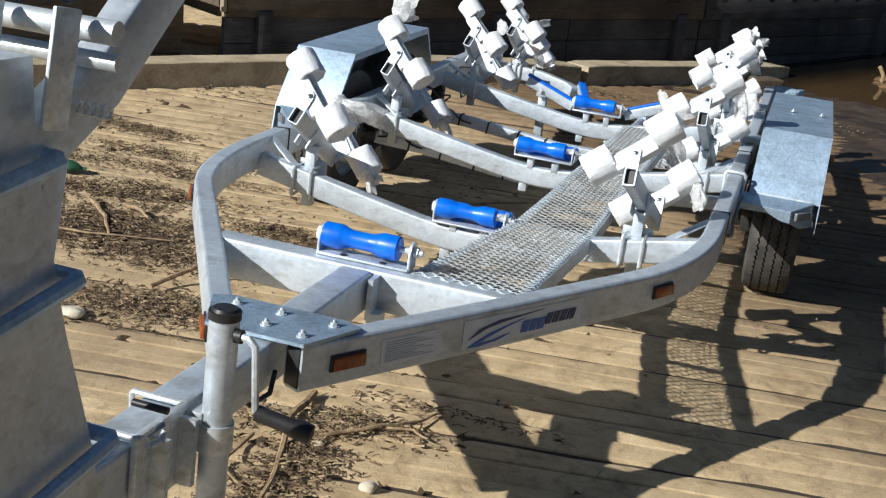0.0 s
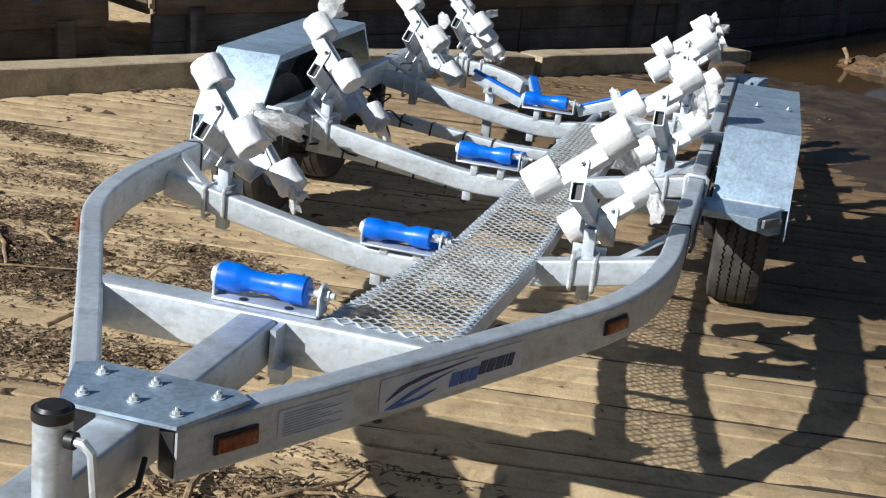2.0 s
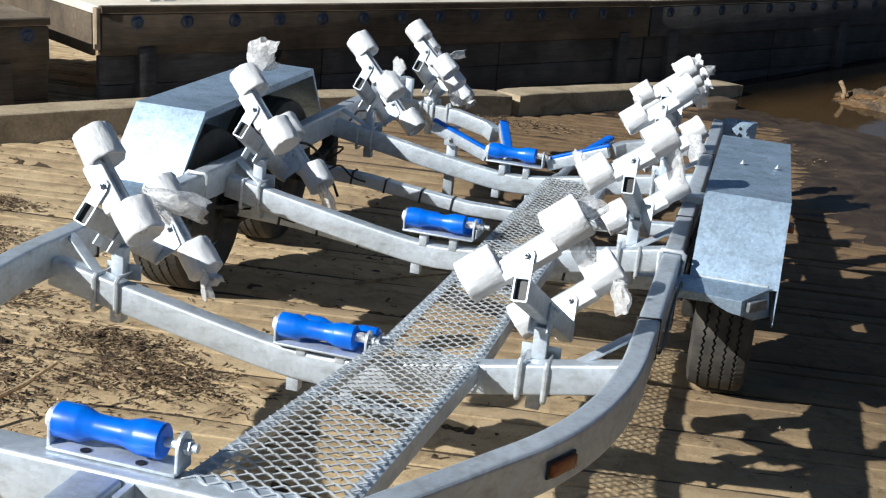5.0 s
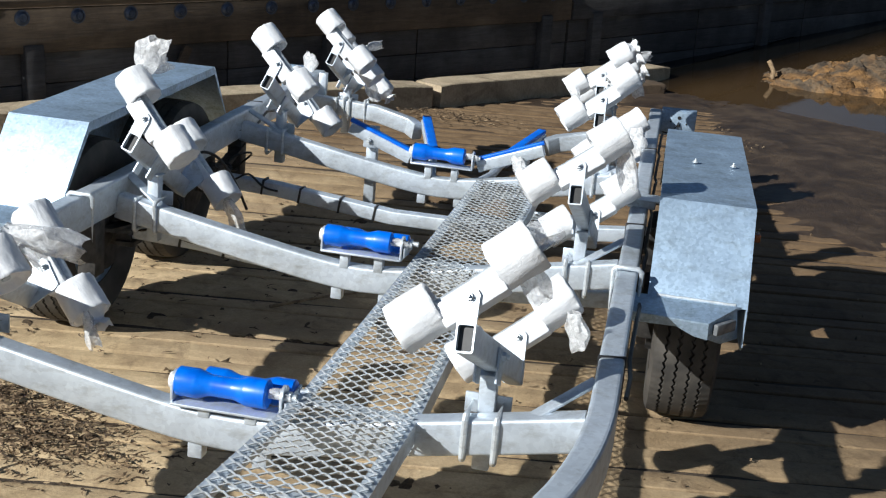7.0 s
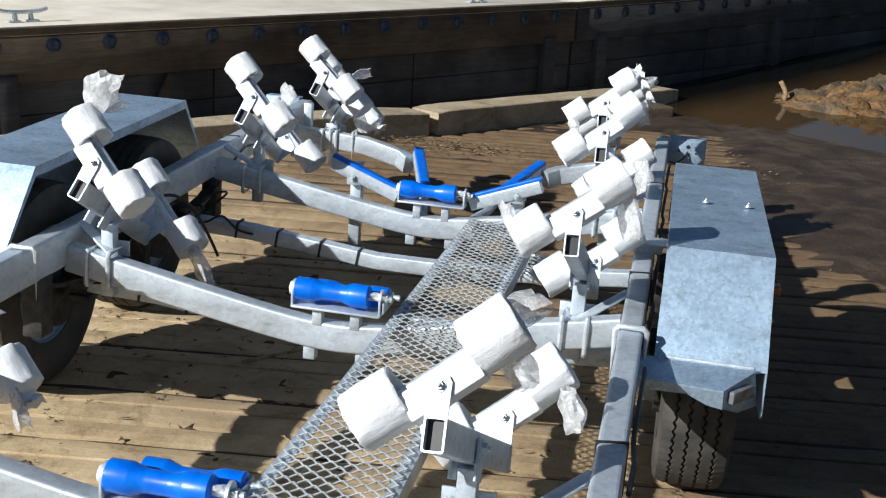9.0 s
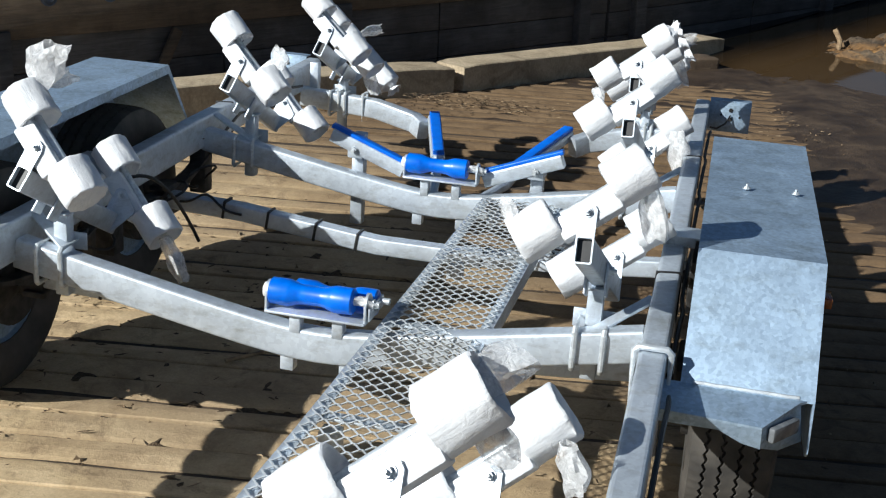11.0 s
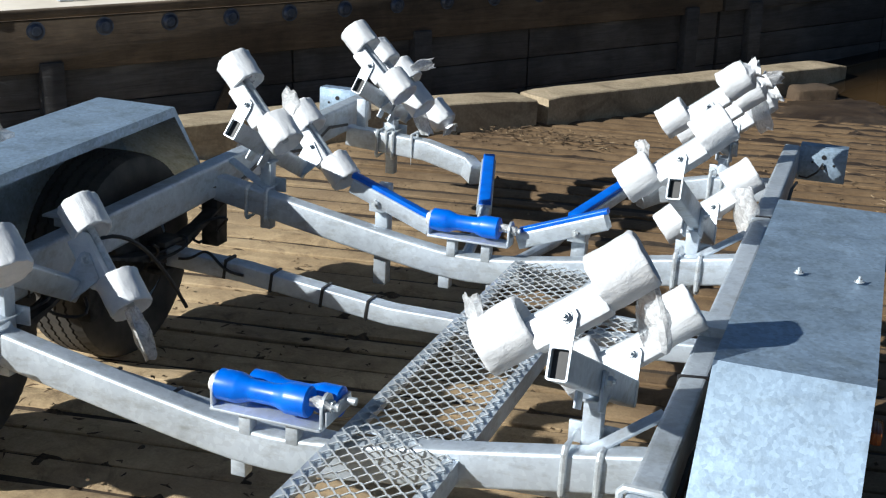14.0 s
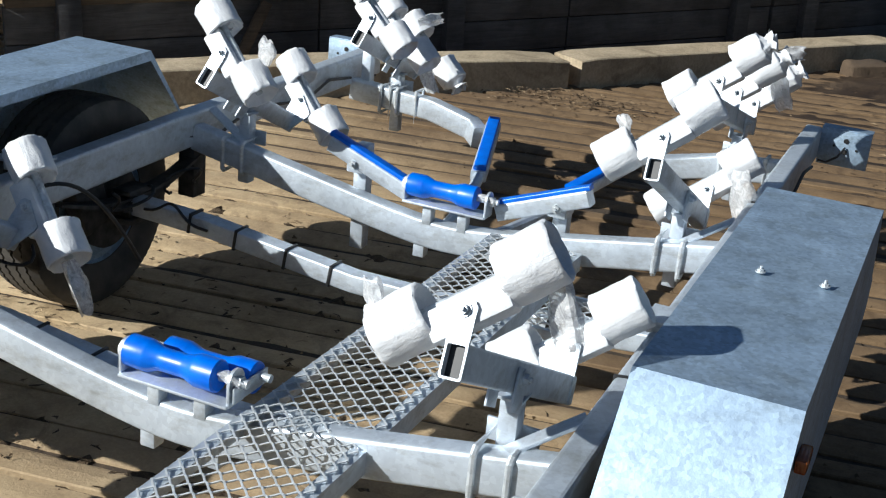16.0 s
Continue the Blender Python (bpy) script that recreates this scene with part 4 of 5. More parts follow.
for side in (-1, 1):
    for y in (-0.49, 0.425):
        m = on_rail(side, y, 0.000, 0.002)
        lamp = part("side_marker", box((0.090, 0.006, 0.036), m, 0.002), BLACK, trailer, "rectangular amber side marker in a black base")
        part("lens", box((0.080, 0.013, 0.028), m @ pose(0, -0.005, 0), 0.004), AMBER, lamp, "amber ribbed lens")

# maker's sticker and data label on the rail's outer face
m0 = on_rail(1, -0.035, 0.0, 0.0012)
sticker = part("sticker", box((0.40, 0.0006, 0.066), m0), STICKER, trailer, "white vinyl sticker with a blue swoosh and block shapes")


def flat_shape(pts, m, thick=0.0014):
    bm = bmesh.new()
    f = [bm.verts.new(m @ Vector((x, -0.0012, z))) for x, z in pts]
    g = [bm.verts.new(m @ Vector((x, -0.0012 - thick, z))) for x, z in pts]
    bm.faces.new(f), bm.faces.new(g[::-1])
    for i in range(len(pts)):
        j = (i + 1) % len(pts)
        bm.faces.new((f[i], f[j], g[j], g[i]))
    return bm


part("swoosh", flat_shape([(-0.185, -0.014), (-0.13, 0.006), (-0.07, 0.015), (0.06, 0.026), (-0.02, 0.022), (-0.09, 0.020), (-0.15, 0.008)], m0), NAVY, sticker, "navy swoosh")
part("swoosh", flat_shape([(-0.185, -0.031), (-0.12, -0.008), (-0.05, 0.006), (0.0, 0.014), (-0.06, 0.001), (-0.12, -0.016), (-0.155, -0.027), (-0.10, -0.024), (-0.05, -0.016), (-0.09, -0.028), (-0.15, -0.033)], m0), PRINT_BLUE, sticker, "blue swoosh")
x = -0.015
for w, low, mat in ((0.026, -0.022, PRINT_BLUE), (0.024, -0.022, PRINT_BLUE), (0.026, -0.022, PRINT_BLUE), (0.022, -0.014, NAVY), (0.024, -0.014, NAVY), (0.024, -0.014, NAVY), (0.008, -0.014, NAVY), (0.018, -0.014, NAVY)):
    part("block_shape", flat_shape([(x, low), (x + w - 0.003, low), (x + w + 0.004, low + 0.027), (x + 0.007, low + 0.027)], m0), mat, sticker)
    x += w + 0.002
m1 = on_rail(1, -0.34, 0.0, 0.0012)
plate = part("data_label", box((0.17, 0.0006, 0.058), m1), STICKER, trailer, "pale data label with lines of small print")
for i in range(9):
    z = 0.021 - 0.0052 * i
    part("print_bar", flat_shape([(-0.075, z), (0.01 + 0.05 * ((i * 7) % 3) / 2, z), (0.01 + 0.05 * ((i * 7) % 3) / 2, z + 0.0011), (-0.075, z + 0.0011)], m1, 0.0004), PRINT_GREY, plate)

# tail lamp boards
for side in (-1, 1):
    bm = bmesh.new()
    add_box(bm, (0.155, 0.005, 0.115), pose(side * (0.852 + skew(side, 4.4)), 4.385, 0.478), 0.001)
    add_box(bm, (0.155, 0.055, 0.005), pose(side * (0.852 + skew(side, 4.4)), 4.412, 0.5375), 0.001)
    board = part("tail_lamp_board", bm, GALV_SHEET, trailer, "folded galvanised tail lamp board")
    bm = bmesh.new()
    add_box(bm, (0.12, 0.04, 0.08), pose(side * (0.852 + skew(side, 4.4)), 4.412, 0.478), 0.006)
    part("tail_lamp", bm, AMBER, board, "amber and red tail lamp")
    # black discs added on the plate for its dark holes
    for dx, dz in ((0, 0.02), (0, -0.015), (-0.035, 0.0), (0.035, -0.005)):
        part("hole_disc", add_cyl(bmesh.new(), 0.008 if dx == 0 else 0.004, 0.003, pose(side * (0.855 + skew(side, 4.4)) + dx, 4.381, 0.485 + dz, 90, 0, 0), 12), BLACK, board)
    bm = bmesh.new()
    tube(bm, [(side * 0.855, 4.375, 0.485), (side * 0.84, 4.34, 0.46), (side * 0.81, 4.33, 0.44), (side * 0.785, 4.32, 0.445)], 0.0035, 6)
    part("lamp_cable", bm, BLACK, board)
    if side < 0:
        part("rear_post", box((0.035, 0.035, 0.16), pose(side * 0.765, 4.22, 0.47), 0.003), GALV, trailer)

# walkway of expanded mesh in an angle frame
WX0, WX1 = 0.132, 0.388


def walk_x(x, y):
    """The walkway narrows a little towards the rear."""
    return x + (0.022 if x < 0.26 else -0.018) * min(1.0, max(0.0, y / 1.5))


def walk_z(y):
    return 0.478 - 0.098 * min(1.0, max(0.0, y / 1.02))


WALK_END = 3.19
ys = [-0.02, 0.25, 0.5, 0.75, 1.02, 1.5, 2.1, 2.6, WALK_END]
walkway = None
for x, s in ((WX0, 1), (WX1, -1)):
    bm = bmesh.new()
    sweep(bm, [(walk_x(x, y), y, walk_z(y) - 0.024) for y in ys], [(0.010, -0.023), (0.014, -0.023), (0.014, 0.021), (-0.014, 0.021), (-0.014, 0.017), (0.010, 0.017)] if s < 0 else [(-0.014, -0.023), (-0.010, -0.023), (-0.010, 0.017), (0.014, 0.017), (0.014, 0.021), (-0.014, 0.021)])
    if walkway is None:
        walkway = part("walkway", bm, GALV, trailer, "expanded steel mesh walkway in an angle frame")
    else:
        part("side_angle", bm, GALV, walkway)
for y in (0.0, 0.55, 1.02, 1.6, 2.1, 2.65, WALK_END - 0.01):
    part("cross_bar", box((WX1 - WX0 - 0.045, 0.03, 0.006), pose((WX0 + WX1) / 2, y, walk_z(y) - 0.012), 0.001), GALV, walkway)
    if 0.9 < y:
        part("support_leg", box((0.04, 0.04, 0.045), pose(WX0 + 0.05, y, walk_z(y) - 0.060), 0.003), GALV, walkway)


def strand(bm, a, c, w, h, tip):
    a, c = Vector(a), Vector(c)
    d = (c - a).normalized()
    side = d.cross(Vector((0, 0, 1))).normalized()
    top = (side.cross(d) + side * tip).normalized()
    q = []
    for p in (a - d * 0.001, c + d * 0.001):
        q.append([bm.verts.new(p + side * u * w / 2 + top * v * h / 2) for u, v in ((-1, -1), (1, -1), (1, 1), (-1, 1))])
    for i in range(4):
        j = (i + 1) % 4
        bm.faces.new((q[0][i], q[0][j], q[1][j], q[1][i]))


def diamond_mesh(bm, x0, x1, y0, rows, cols, row, height):
    """Expanded metal: zigzag strands that meet at short flat knuckles."""
    half = (x1 - x0) / cols / 2
    for r in range(rows):
        pts = []
        for k in range(cols * 2 + 1):
            x = x0 + k * half
            hi = (k + r) % 2
            y = y0 + (r + hi) * row + (-0.0014 if hi else 0.0014) + rnd.uniform(-0.0008, 0.0008)
            z = height(y) + (0.0020 if hi else -0.0014)
            for q in (-0.0026, 0.0026):
                if x0 - 0.001 <= x + q <= x1 + 0.001:
                    pts.append((x + q, y, z))
        for a, c in zip(pts, pts[1:]):
            strand(bm, a, c, 0.0040, 0.0034, 0.55)


ROW = 0.0178
bm = bmesh.new()
diamond_mesh(bm, WX0 - 0.010, WX1 + 0.010, -0.012, int((WALK_END + 0.01) / ROW), 6, ROW, lambda y: walk_z(y) + 0.0015)
for v in bm.verts:
    f = (v.co.x - WX0) / (WX1 - WX0)
    v.co.x += (0.022 * (1 - f) - 0.018 * f) * min(1.0, max(0.0, v.co.y / 1.5))
part("mesh", bm, MESH_ZINC, walkway, "bright galvanised diamond mesh")
# small tread stubs beyond the walkway, between the last beams
bm = bmesh.new()
diamond_mesh(bm, WX1 - 0.02, WX1 + 0.12, 2.83, 12, 3, ROW, lambda y: 0.315)
part("step_mesh", bm, MESH_ZINC, walkway, "small lower mesh step")
part("step_frame", box((0.15, 0.012, 0.03), pose(WX1 + 0.05, 2.825, 0.305), 0.002), GALV, walkway)
part("step_frame", box((0.15, 0.012, 0.03), pose(WX1 + 0.05, 3.05, 0.305), 0.002), GALV, walkway)


# hull roller sets
def wrapped_roller(r, length, seed, tail, open_end):
    """A drum roller about local x, wound in thin white wrap, with pleats, a sunken bore and a loose tail."""
    bm = bmesh.new()
    seg = 44
    prof = [(0.20, -0.34), (0.62, -0.36), (0.78, -0.45), (0.84, -0.50), (0.93, -0.51), (0.985, -0.485), (1.0, -0.44), (1.008, -0.30), (1.012, -0.15), (1.012, 0.0), (1.010, 0.15), (1.006, 0.30), (1.0, 0.44), (0.985, 0.485), (0.94, 0.51), (0.86, 0.50), (0.80, 0.46), (0.60, 0.36), (0.30, 0.34)]
    if not open_end:
        prof[-3:] = [(0.75, 0.52), (0.5, 0.535), (0.2, 0.54)]
    rings = []
    for k, (q, a) in enumerate(prof):
        ring = []
        for i in range(seg):
            ang = 2 * math.pi * i / seg
            c, s = math.cos(ang), math.sin(ang)
            wob = 0.045 * noise.noise((c * 1.3 + seed, s * 1.3, a * 2.0)) + 0.022 * noise.noise((c * 3.5 + seed, s * 3.5, a * 2.5)) + 0.018 * noise.noise((c * 10 + seed, s * 10, a * 3.0))
            if abs(a) > 0.43:
                wob += 0.10 * noise.noise((c * 4 + seed, s * 4, a * 4))
            if k in (0, len(prof) - 1):
                wob *= 0.3
            ring.append((a * length * (1 + 0.05 * noise.noise((c * 2, s * 2, seed))), r * (q + wob) * c, r * (q + wob) * s))
        rings.append(ring)
    add_loft(bm, rings)
    if tail:
        t0 = seed * 1.7
        rows2 = []
        for k in range(7):
            s = k / 6
            ring = []
            for i in range(16):
                ang = 2 * math.pi * i / 16
                rr = r * (0.90 - 0.60 * min(1, s * 1.6) + 0.40 * max(0, s - 0.5) * 2)
                rr *= 1 + 0.45 * noise.noise((math.cos(ang) * 2 + t0, math.sin(ang) * 2, s * 3))
                ring.append((tail * (length * 0.47 + s * r * (0.75 + 0.4 * noise.noise((t0, i * 0.9, 3)))), math.cos(ang) * rr, math.sin(ang) * rr))
            rows2.append(ring)
        add_loft(bm, rows2, caps=False)
    return bm


def roller_set(side, front, rear, slope, lean, beam_y, rear_mid=None, seed=0, films=(), tails=()):
    """A tilted box-section sleeve on a post; each end carries an ear plate with a bolted, rocking arm and two rollers.
    front, rear: the arms' pivot bolts; slope: the arms' rise outwards; lean: the sleeve's lean towards the keel."""
    F, B = Vector((side * front[0], front[1], front[2])), Vector((side * rear[0], rear[1], rear[2]))
    along = (B - F).normalized()
    length = (B - F).length
    out = Vector((side, 0, 0))
    out = (out - along * out.dot(along)).normalized()
    up = along.cross(out)
    if up.z < 0:
        up = -up
    # the sleeve's own axes, and the arm's
    s_out = (out * math.cos(radians(lean)) + up * math.sin(radians(lean))).normalized()
    s_up = (up * math.cos(radians(lean)) - out * math.sin(radians(lean))).normalized()
    ax = (out * math.cos(radians(slope)) + up * math.sin(radians(slope))).normalized()
    nrm = (up * math.cos(radians(slope)) - out * math.sin(radians(slope))).normalized()

    def S(u, v, w):
        return F + s_out * u + along * v + s_up * w

    def P(u, v, w):
        return F + ax * u + along * (v + 0.034) + nrm * (w + 0.030)

    def prism(pts, v0, v1):
        bm = bmesh.new()
        lo = [bm.verts.new(S(u, v0, w)) for u, w in pts]
        hi = [bm.verts.new(S(u, v1, w)) for u, w in pts]
        bm.faces.new(lo), bm.faces.new(hi[::-1])
        for i in range(len(pts)):
            j = (i + 1) % len(pts)
            bm.faces.new((lo[i], lo[j], hi[j], hi[i]))
        return bm

    # sleeve: open rectangular tube, with a black plate added for its inner shade
    sl = Matrix((s_out, along, s_up)).transposed().to_4x4()
    bm = bmesh.new()
    o_, i_ = rounded_rect(0.036, 0.054, 0.005), rounded_rect(0.029, 0.047, 0.003)
    ends = (-0.004, length + 0.022)
    ring = lambda v, prof: [bm.verts.new(S(u, v, w - 0.074)) for u, w in prof]
    ao, ai, co, ci = ring(ends[0], o_), ring(ends[0], i_), ring(ends[1], o_), ring(ends[1], i_)
    for k in range(len(o_)):
        j = (k + 1) % len(o_)
        for q in ((ao[k], ao[j], co[j], co[k]), (ai[j], ai[k], ci[k], ci[j]), (ao[j], ao[k], ai[k], ai[j]), (co[k], co[j], ci[j], ci[k])):
            bm.faces.new(q)
    body = part("hull_roller_set", bm, GALV, trailer, "galvanised cradle with white-wrapped hull rollers")
    m = sl.copy()
    m.translation = S(0, 0.012, -0.074)
    part("tube_shade", box((0.0285, 0.004, 0.0465), m), BLACK, body, "black plate for the shade inside the open tube")
    rot = Matrix((ax, along, nrm)).transposed().to_4x4()
    count = 0
    for v in [0.0, length] + ([rear_mid] if rear_mid else []):
        # ear plate standing on the sleeve in front of the arm
        if v == 0:
            pts = [(-0.018, -0.050), (0.018, -0.050), (0.019, 0.006), (0.013, 0.015), (0.0, 0.018), (-0.013, 0.012), (-0.018, -0.004)]
        else:
            pts = [(-0.020, -0.100), (0.020, -0.100), (0.020, 0.006), (0.013, 0.015), (0.0, 0.017), (-0.052, -0.020), (-0.052, -0.032)]
        part("ear", prism(pts, v - 0.005, v - 0.0005), GALV, body)
        # wrapped channel arm behind the ear
        bm = bmesh.new()
        m = rot.copy()
        m.translation = P(0, v - 0.010, -0.030)
        add_box(bm, (0.134, 0.046, 0.050), m, 0.006)
        part("arm", bm, WRAP, body, "arm wound in white plastic wrap")
        bm = bmesh.new()
        tube(bm, [P(-0.14, v, 0.0), P(0.14, v, 0.0)], 0.0095, 14)
        part("rod", bm, ZINC, body, "bright steel axle rod")
        m = rot @ pose(0, 0, 0, 90, 0, 0)
        m.translation = S(0, v - 0.005, 0)
        part("bolt", bolt_head(bmesh.new(), m, 0.0075, 0.007), ZINC, body)
        for u in (-1, 1):
            m = rot.copy()
            if u < 0:
                m = m @ Matrix.Rotation(math.pi, 4, "Z")
            m.translation = P(u * 0.106, v, 0.0)
            bm = wrapped_roller(0.0495, 0.088, (seed + v * 7 + u) * 3.1, tails[count] if count < len(tails) else 0, (seed * 7 + count * 3) % 4 > 1)
            roller = part("wrapped_roller", bm, WRAP, body, "hull roller wound in white plastic wrap", True, 40)
            roller.matrix_basis = m
            count += 1
    # post, clevis and clamp
    post_y = beam_y + 0.044
    v = (post_y - F.y) / along.y
    top = S(0, v, -0.074)
    bm = bmesh.new()
    low = beam_top(abs(top.x), beam_y) - 0.13 if beam_y < 4 else 0.28
    h = top.z - 0.048 - low
    add_box(bm, (0.035, 0.035, h), pose(top.x, post_y, low + h / 2), 0.004)
    part("post", bm, GALV, body)
    bm = bmesh.new()
    for q in (-1, 1):
        m = sl.copy()
        m.translation = top + s_out * q * 0.0215 - s_up * 0.020
        add_box(bm, (0.005, 0.042, 0.072), m, 0.001)
    add_box(bm, (0.048, 0.042, 0.005), pose(top.x, post_y, top.z - 0.050), 0.001)
    m = sl @ pose(0, 0, 0, 0, 90, 0)
    m.translation = top + s_out * 0.024
    bolt_head(bm, m, 0.010, 0.008)
    part("clevis", bm, GALV, body, "galvanised swivel clevis")
    zt = beam_top(abs(top.x), beam_y) if beam_y < 4 else 0.44
    for q in (-0.031, 0.031):
        bm = bmesh.new()
        x = top.x + q
        tube(bm, [(x, post_y + 0.030, zt + 0.007), (x, beam_y - 0.022, zt + 0.007), (x, beam_y - 0.031, zt - 0.002), (x, beam_y - 0.031, zt - 0.078), (x, beam_y - 0.024, zt - 0.086), (x, post_y + 0.030, zt - 0.086)], 0.0065)
        part("u_bolt", bm, ZINC, body)
    part("clamp_plate", box((0.095, 0.006, 0.042), pose(top.x, post_y + 0.0215, zt - 0.0), 0.001), GALV, body)
    for i, (u, v, w, size, dx, dy, dz) in enumerate(films):
        part("loose_film", film_tail(P(u, v, w), (dx, dy, dz), size, seed + i * 2.3), FILM, body, "loose clear plastic film", True)


# each set rocks freely, so every one hangs a little differently: side, front bolt, rear bolt, arm slope, lean, beam, middle arm, film, tails
SETS = (
    (1, (0.492, 0.845, 0.698), (0.542, 1.276, 0.480), 40, 2, 1.0, None, ((0.10, 0.02, 0.015, 0.062, 0.45, 0.6, 0.35), (0.12, 0.02, -0.01, 0.045, 0.3, 0.4, -0.8), (0.13, 0.44, -0.05, 0.04, 0.3, 0.1, -1.0)), (0, 0, 0, 0)),
    (1, (0.590, 1.892, 0.740), (0.620, 2.353, 0.510), 38, 2, 2.06, None, ((-0.14, 0.0, 0.03, 0.035, -0.3, 0.1, 0.9), (0.13, 0.02, -0.03, 0.05, 0.3, 0.1, -1.0)), (0, 0, 0, 0)),
    (1, (0.568, 3.045, 0.744), (0.612, 3.450, 0.530), 40, 2, 3.225, None, ((0.10, 0.42, -0.03, 0.055, 0.2, 0.0, -1.0), (-0.07, 0.0, 0.03, 0.03, -0.3, 0.0, 1.0)), (0, 0, 0, 0)),
    (1, (0.512, 3.900, 0.722), (0.550, 4.360, 0.578), 38, 2, 4.20, 0.235, ((0.14, 0.25, 0.02, 0.05, 0.5, 0.2, 0.2), (0.12, 0.30, -0.02, 0.05, 0.3, 0.2, -0.8)), (0, 1, 0, 1, 0, 1)),
    (-1, (0.540, 0.880, 0.682), (0.575, 1.300, 0.474), 48, 18, 1.0, None, ((-0.05, 0.03, 0.04, 0.075, 0.8, 0.4, -0.1), (-0.14, 0.44, 0.0, 0.04, 0.5, -0.2, -1), (-0.02, 0.06, 0.03, 0.05, 0.7, 0.2, -0.5)), (0, 0, 1, 0)),
    (-1, (0.622, 1.945, 0.712), (0.649, 2.384, 0.489), 47, 18, 2.06, None, ((0.14, 0.0, 0.04, 0.06, 0.3, 0.1, 0.9), (0.16, 0.02, 0.03, 0.05, 0.9, 0.2, 0.4), (-0.15, 0.48, 0.0, 0.055, 0.5, 0.1, -1.0)), (0, 0, 0, 0)),
    (-1, (0.615, 3.072, 0.736), (0.646, 3.546, 0.520), 45, 18, 3.225, None, ((-0.08, 0.0, 0.05, 0.04, 0.1, 0.0, 1.0), (0.13, 0.0, 0.0, 0.03, 0.9, 0.0, -0.4)), (0, 0, 0, 0)),
    (-1, (0.614, 3.909, 0.728), (0.640, 4.400, 0.540), 42, 18, 4.20, 0.235, ((0.0, 0.25, 0.05, 0.045, 0.6, 0.3, 0.3), (-0.1, 0.3, -0.02, 0.05, 0.3, 0.2, -0.8)), (0, 0, 1, 0, 0, 0)),
)
for i, (side, front, rear, slope, lean, beam_y, mid, films, tails) in enumerate(SETS):
    roller_set(side, front, rear, slope, lean, beam_y, rear_mid=mid, seed=1 + i * 5.3, films=films, tails=tails)

# ---- the dock beyond the kerb (level with gravity, so placed in world axes) ----
dw = Vector((0.596, 0.803, 0)).normalized()
dn = Vector((-dw.y, dw.x, 0))
DOCK_O, DOCK_K = Vector((-2.573, 4.448, 0.486)), 0.76


def dock_frame(s, off, z, fall):
    """x along the dock, y away from the ramp, z up; tipped to the dock's slight fall. Lengths are in dock units of 0.76 m."""
    m = Matrix((dw, dn, Vector((0, 0, 1)))).transposed().to_4x4()
    m.translation = DOCK_O + (dw * s + dn * off + Vector((0, 0, z))) * DOCK_K
    return m @ Matrix.Rotation(math.atan(fall), 4, "Y") @ Matrix.Scale(DOCK_K, 4)


def dock_section(s0, s1, z0, fall, off, label, planks, wall_mat, deck_mat=None, fascia=None):
    length = s1 - s0
    m = dock_frame(s0, off, z0, fall)
    sec = thing("dock_section", label, "dock", "sections of the dock", "structure")
    sec.matrix_basis = m
    bm = box((length, 2.2, 0.10), pose(length / 2, 1.12, -0.052), 0.006)
    part("deck", bm, deck_mat or DECK, sec, "sunlit deck")
    bm = bmesh.new()
    sweep(bm, [(0, -0.028, -0.02), (length, -0.028, -0.02)], rounded_rect(0.05, 0.055, 0.012))
    part("edge_rail", bm, TIMBER, sec, "weathered edge rail")
    part("fascia_board", box((length - 0.01, 0.07, 0.30), pose(length / 2, 0.0, -0.205), 0.008), fascia or TIMBER, sec, "brown timber fascia with bolts")
    k = 0
    x = 0.28
    while x < length - 0.1:
        bm = bmesh.new()
        mm = pose(x, -0.036, -0.115, 90, 0, 0)
        add_cyl(bm, 0.054, 0.010, mm, 20)
        add_cyl(bm, 0.044, 0.016, mm @ pose(0, 0, 0.012), 20, 0.028)
        add_cyl(bm, 0.016, 0.014, mm @ pose(0, 0, 0.020), 6)
        part("bolt", bm, STEEL_BLUE, sec, "dark domed bolt")
        x += 0.40
    z = -0.36
    for r in range(5):
        n_cut = max(1, round(length / 2.1))
        for c in range(n_cut):
            w = length / n_cut
            part("wall_board", box((w - 0.012, 0.06, 0.212), pose(w * (c + 0.5), 0.045 + 0.004 * ((c * 3 + r) % 3), z - 0.108, 0.4 * ((r + c) % 3 - 1), 0, 0), 0.006), wall_mat, sec)
        z -= 0.218
    for q in range(planks):
        x = 0.35 + (length - 0.7) * q / max(1, planks - 1)
        part("pile", box((0.14, 0.12, 1.3), pose(x, 0.0, -0.95), 0.01), wall_mat, sec)
    return sec, m


sec, m = dock_section(0.0, 5.76, 0.0, 0.057, 0.0, "dark timber dock face with a pale sunlit deck", 3, TIMBER_WET)
part("end_post", box((0.03, 0.07, 0.30), pose(-0.018, 0.0, -0.16), 0.004), TIMBER_PALE, sec, "pale sawn end post")
part("end_board", box((0.03, 2.1, 0.30), pose(-0.02, 1.1, -0.21), 0.004), TIMBER, sec)
part("brace", box((0.07, 0.03, 0.55), pose(1.42, -0.03, -0.62, 0, 28, 0), 0.004), TIMBER, sec, "slanting timber brace")
dock_section(5.765, 18.3, -0.331, 0.043, 0.0, "dark timber dock face running along the water", 5, TIMBER_WET, None, TIMBER_WET)
sec, m = dock_section(-6.8, -0.36, 0.198, 0.040, 0.04, "lower timber dock section with a rounded edge rail", 3, TIMBER, TIMBER_PALE)


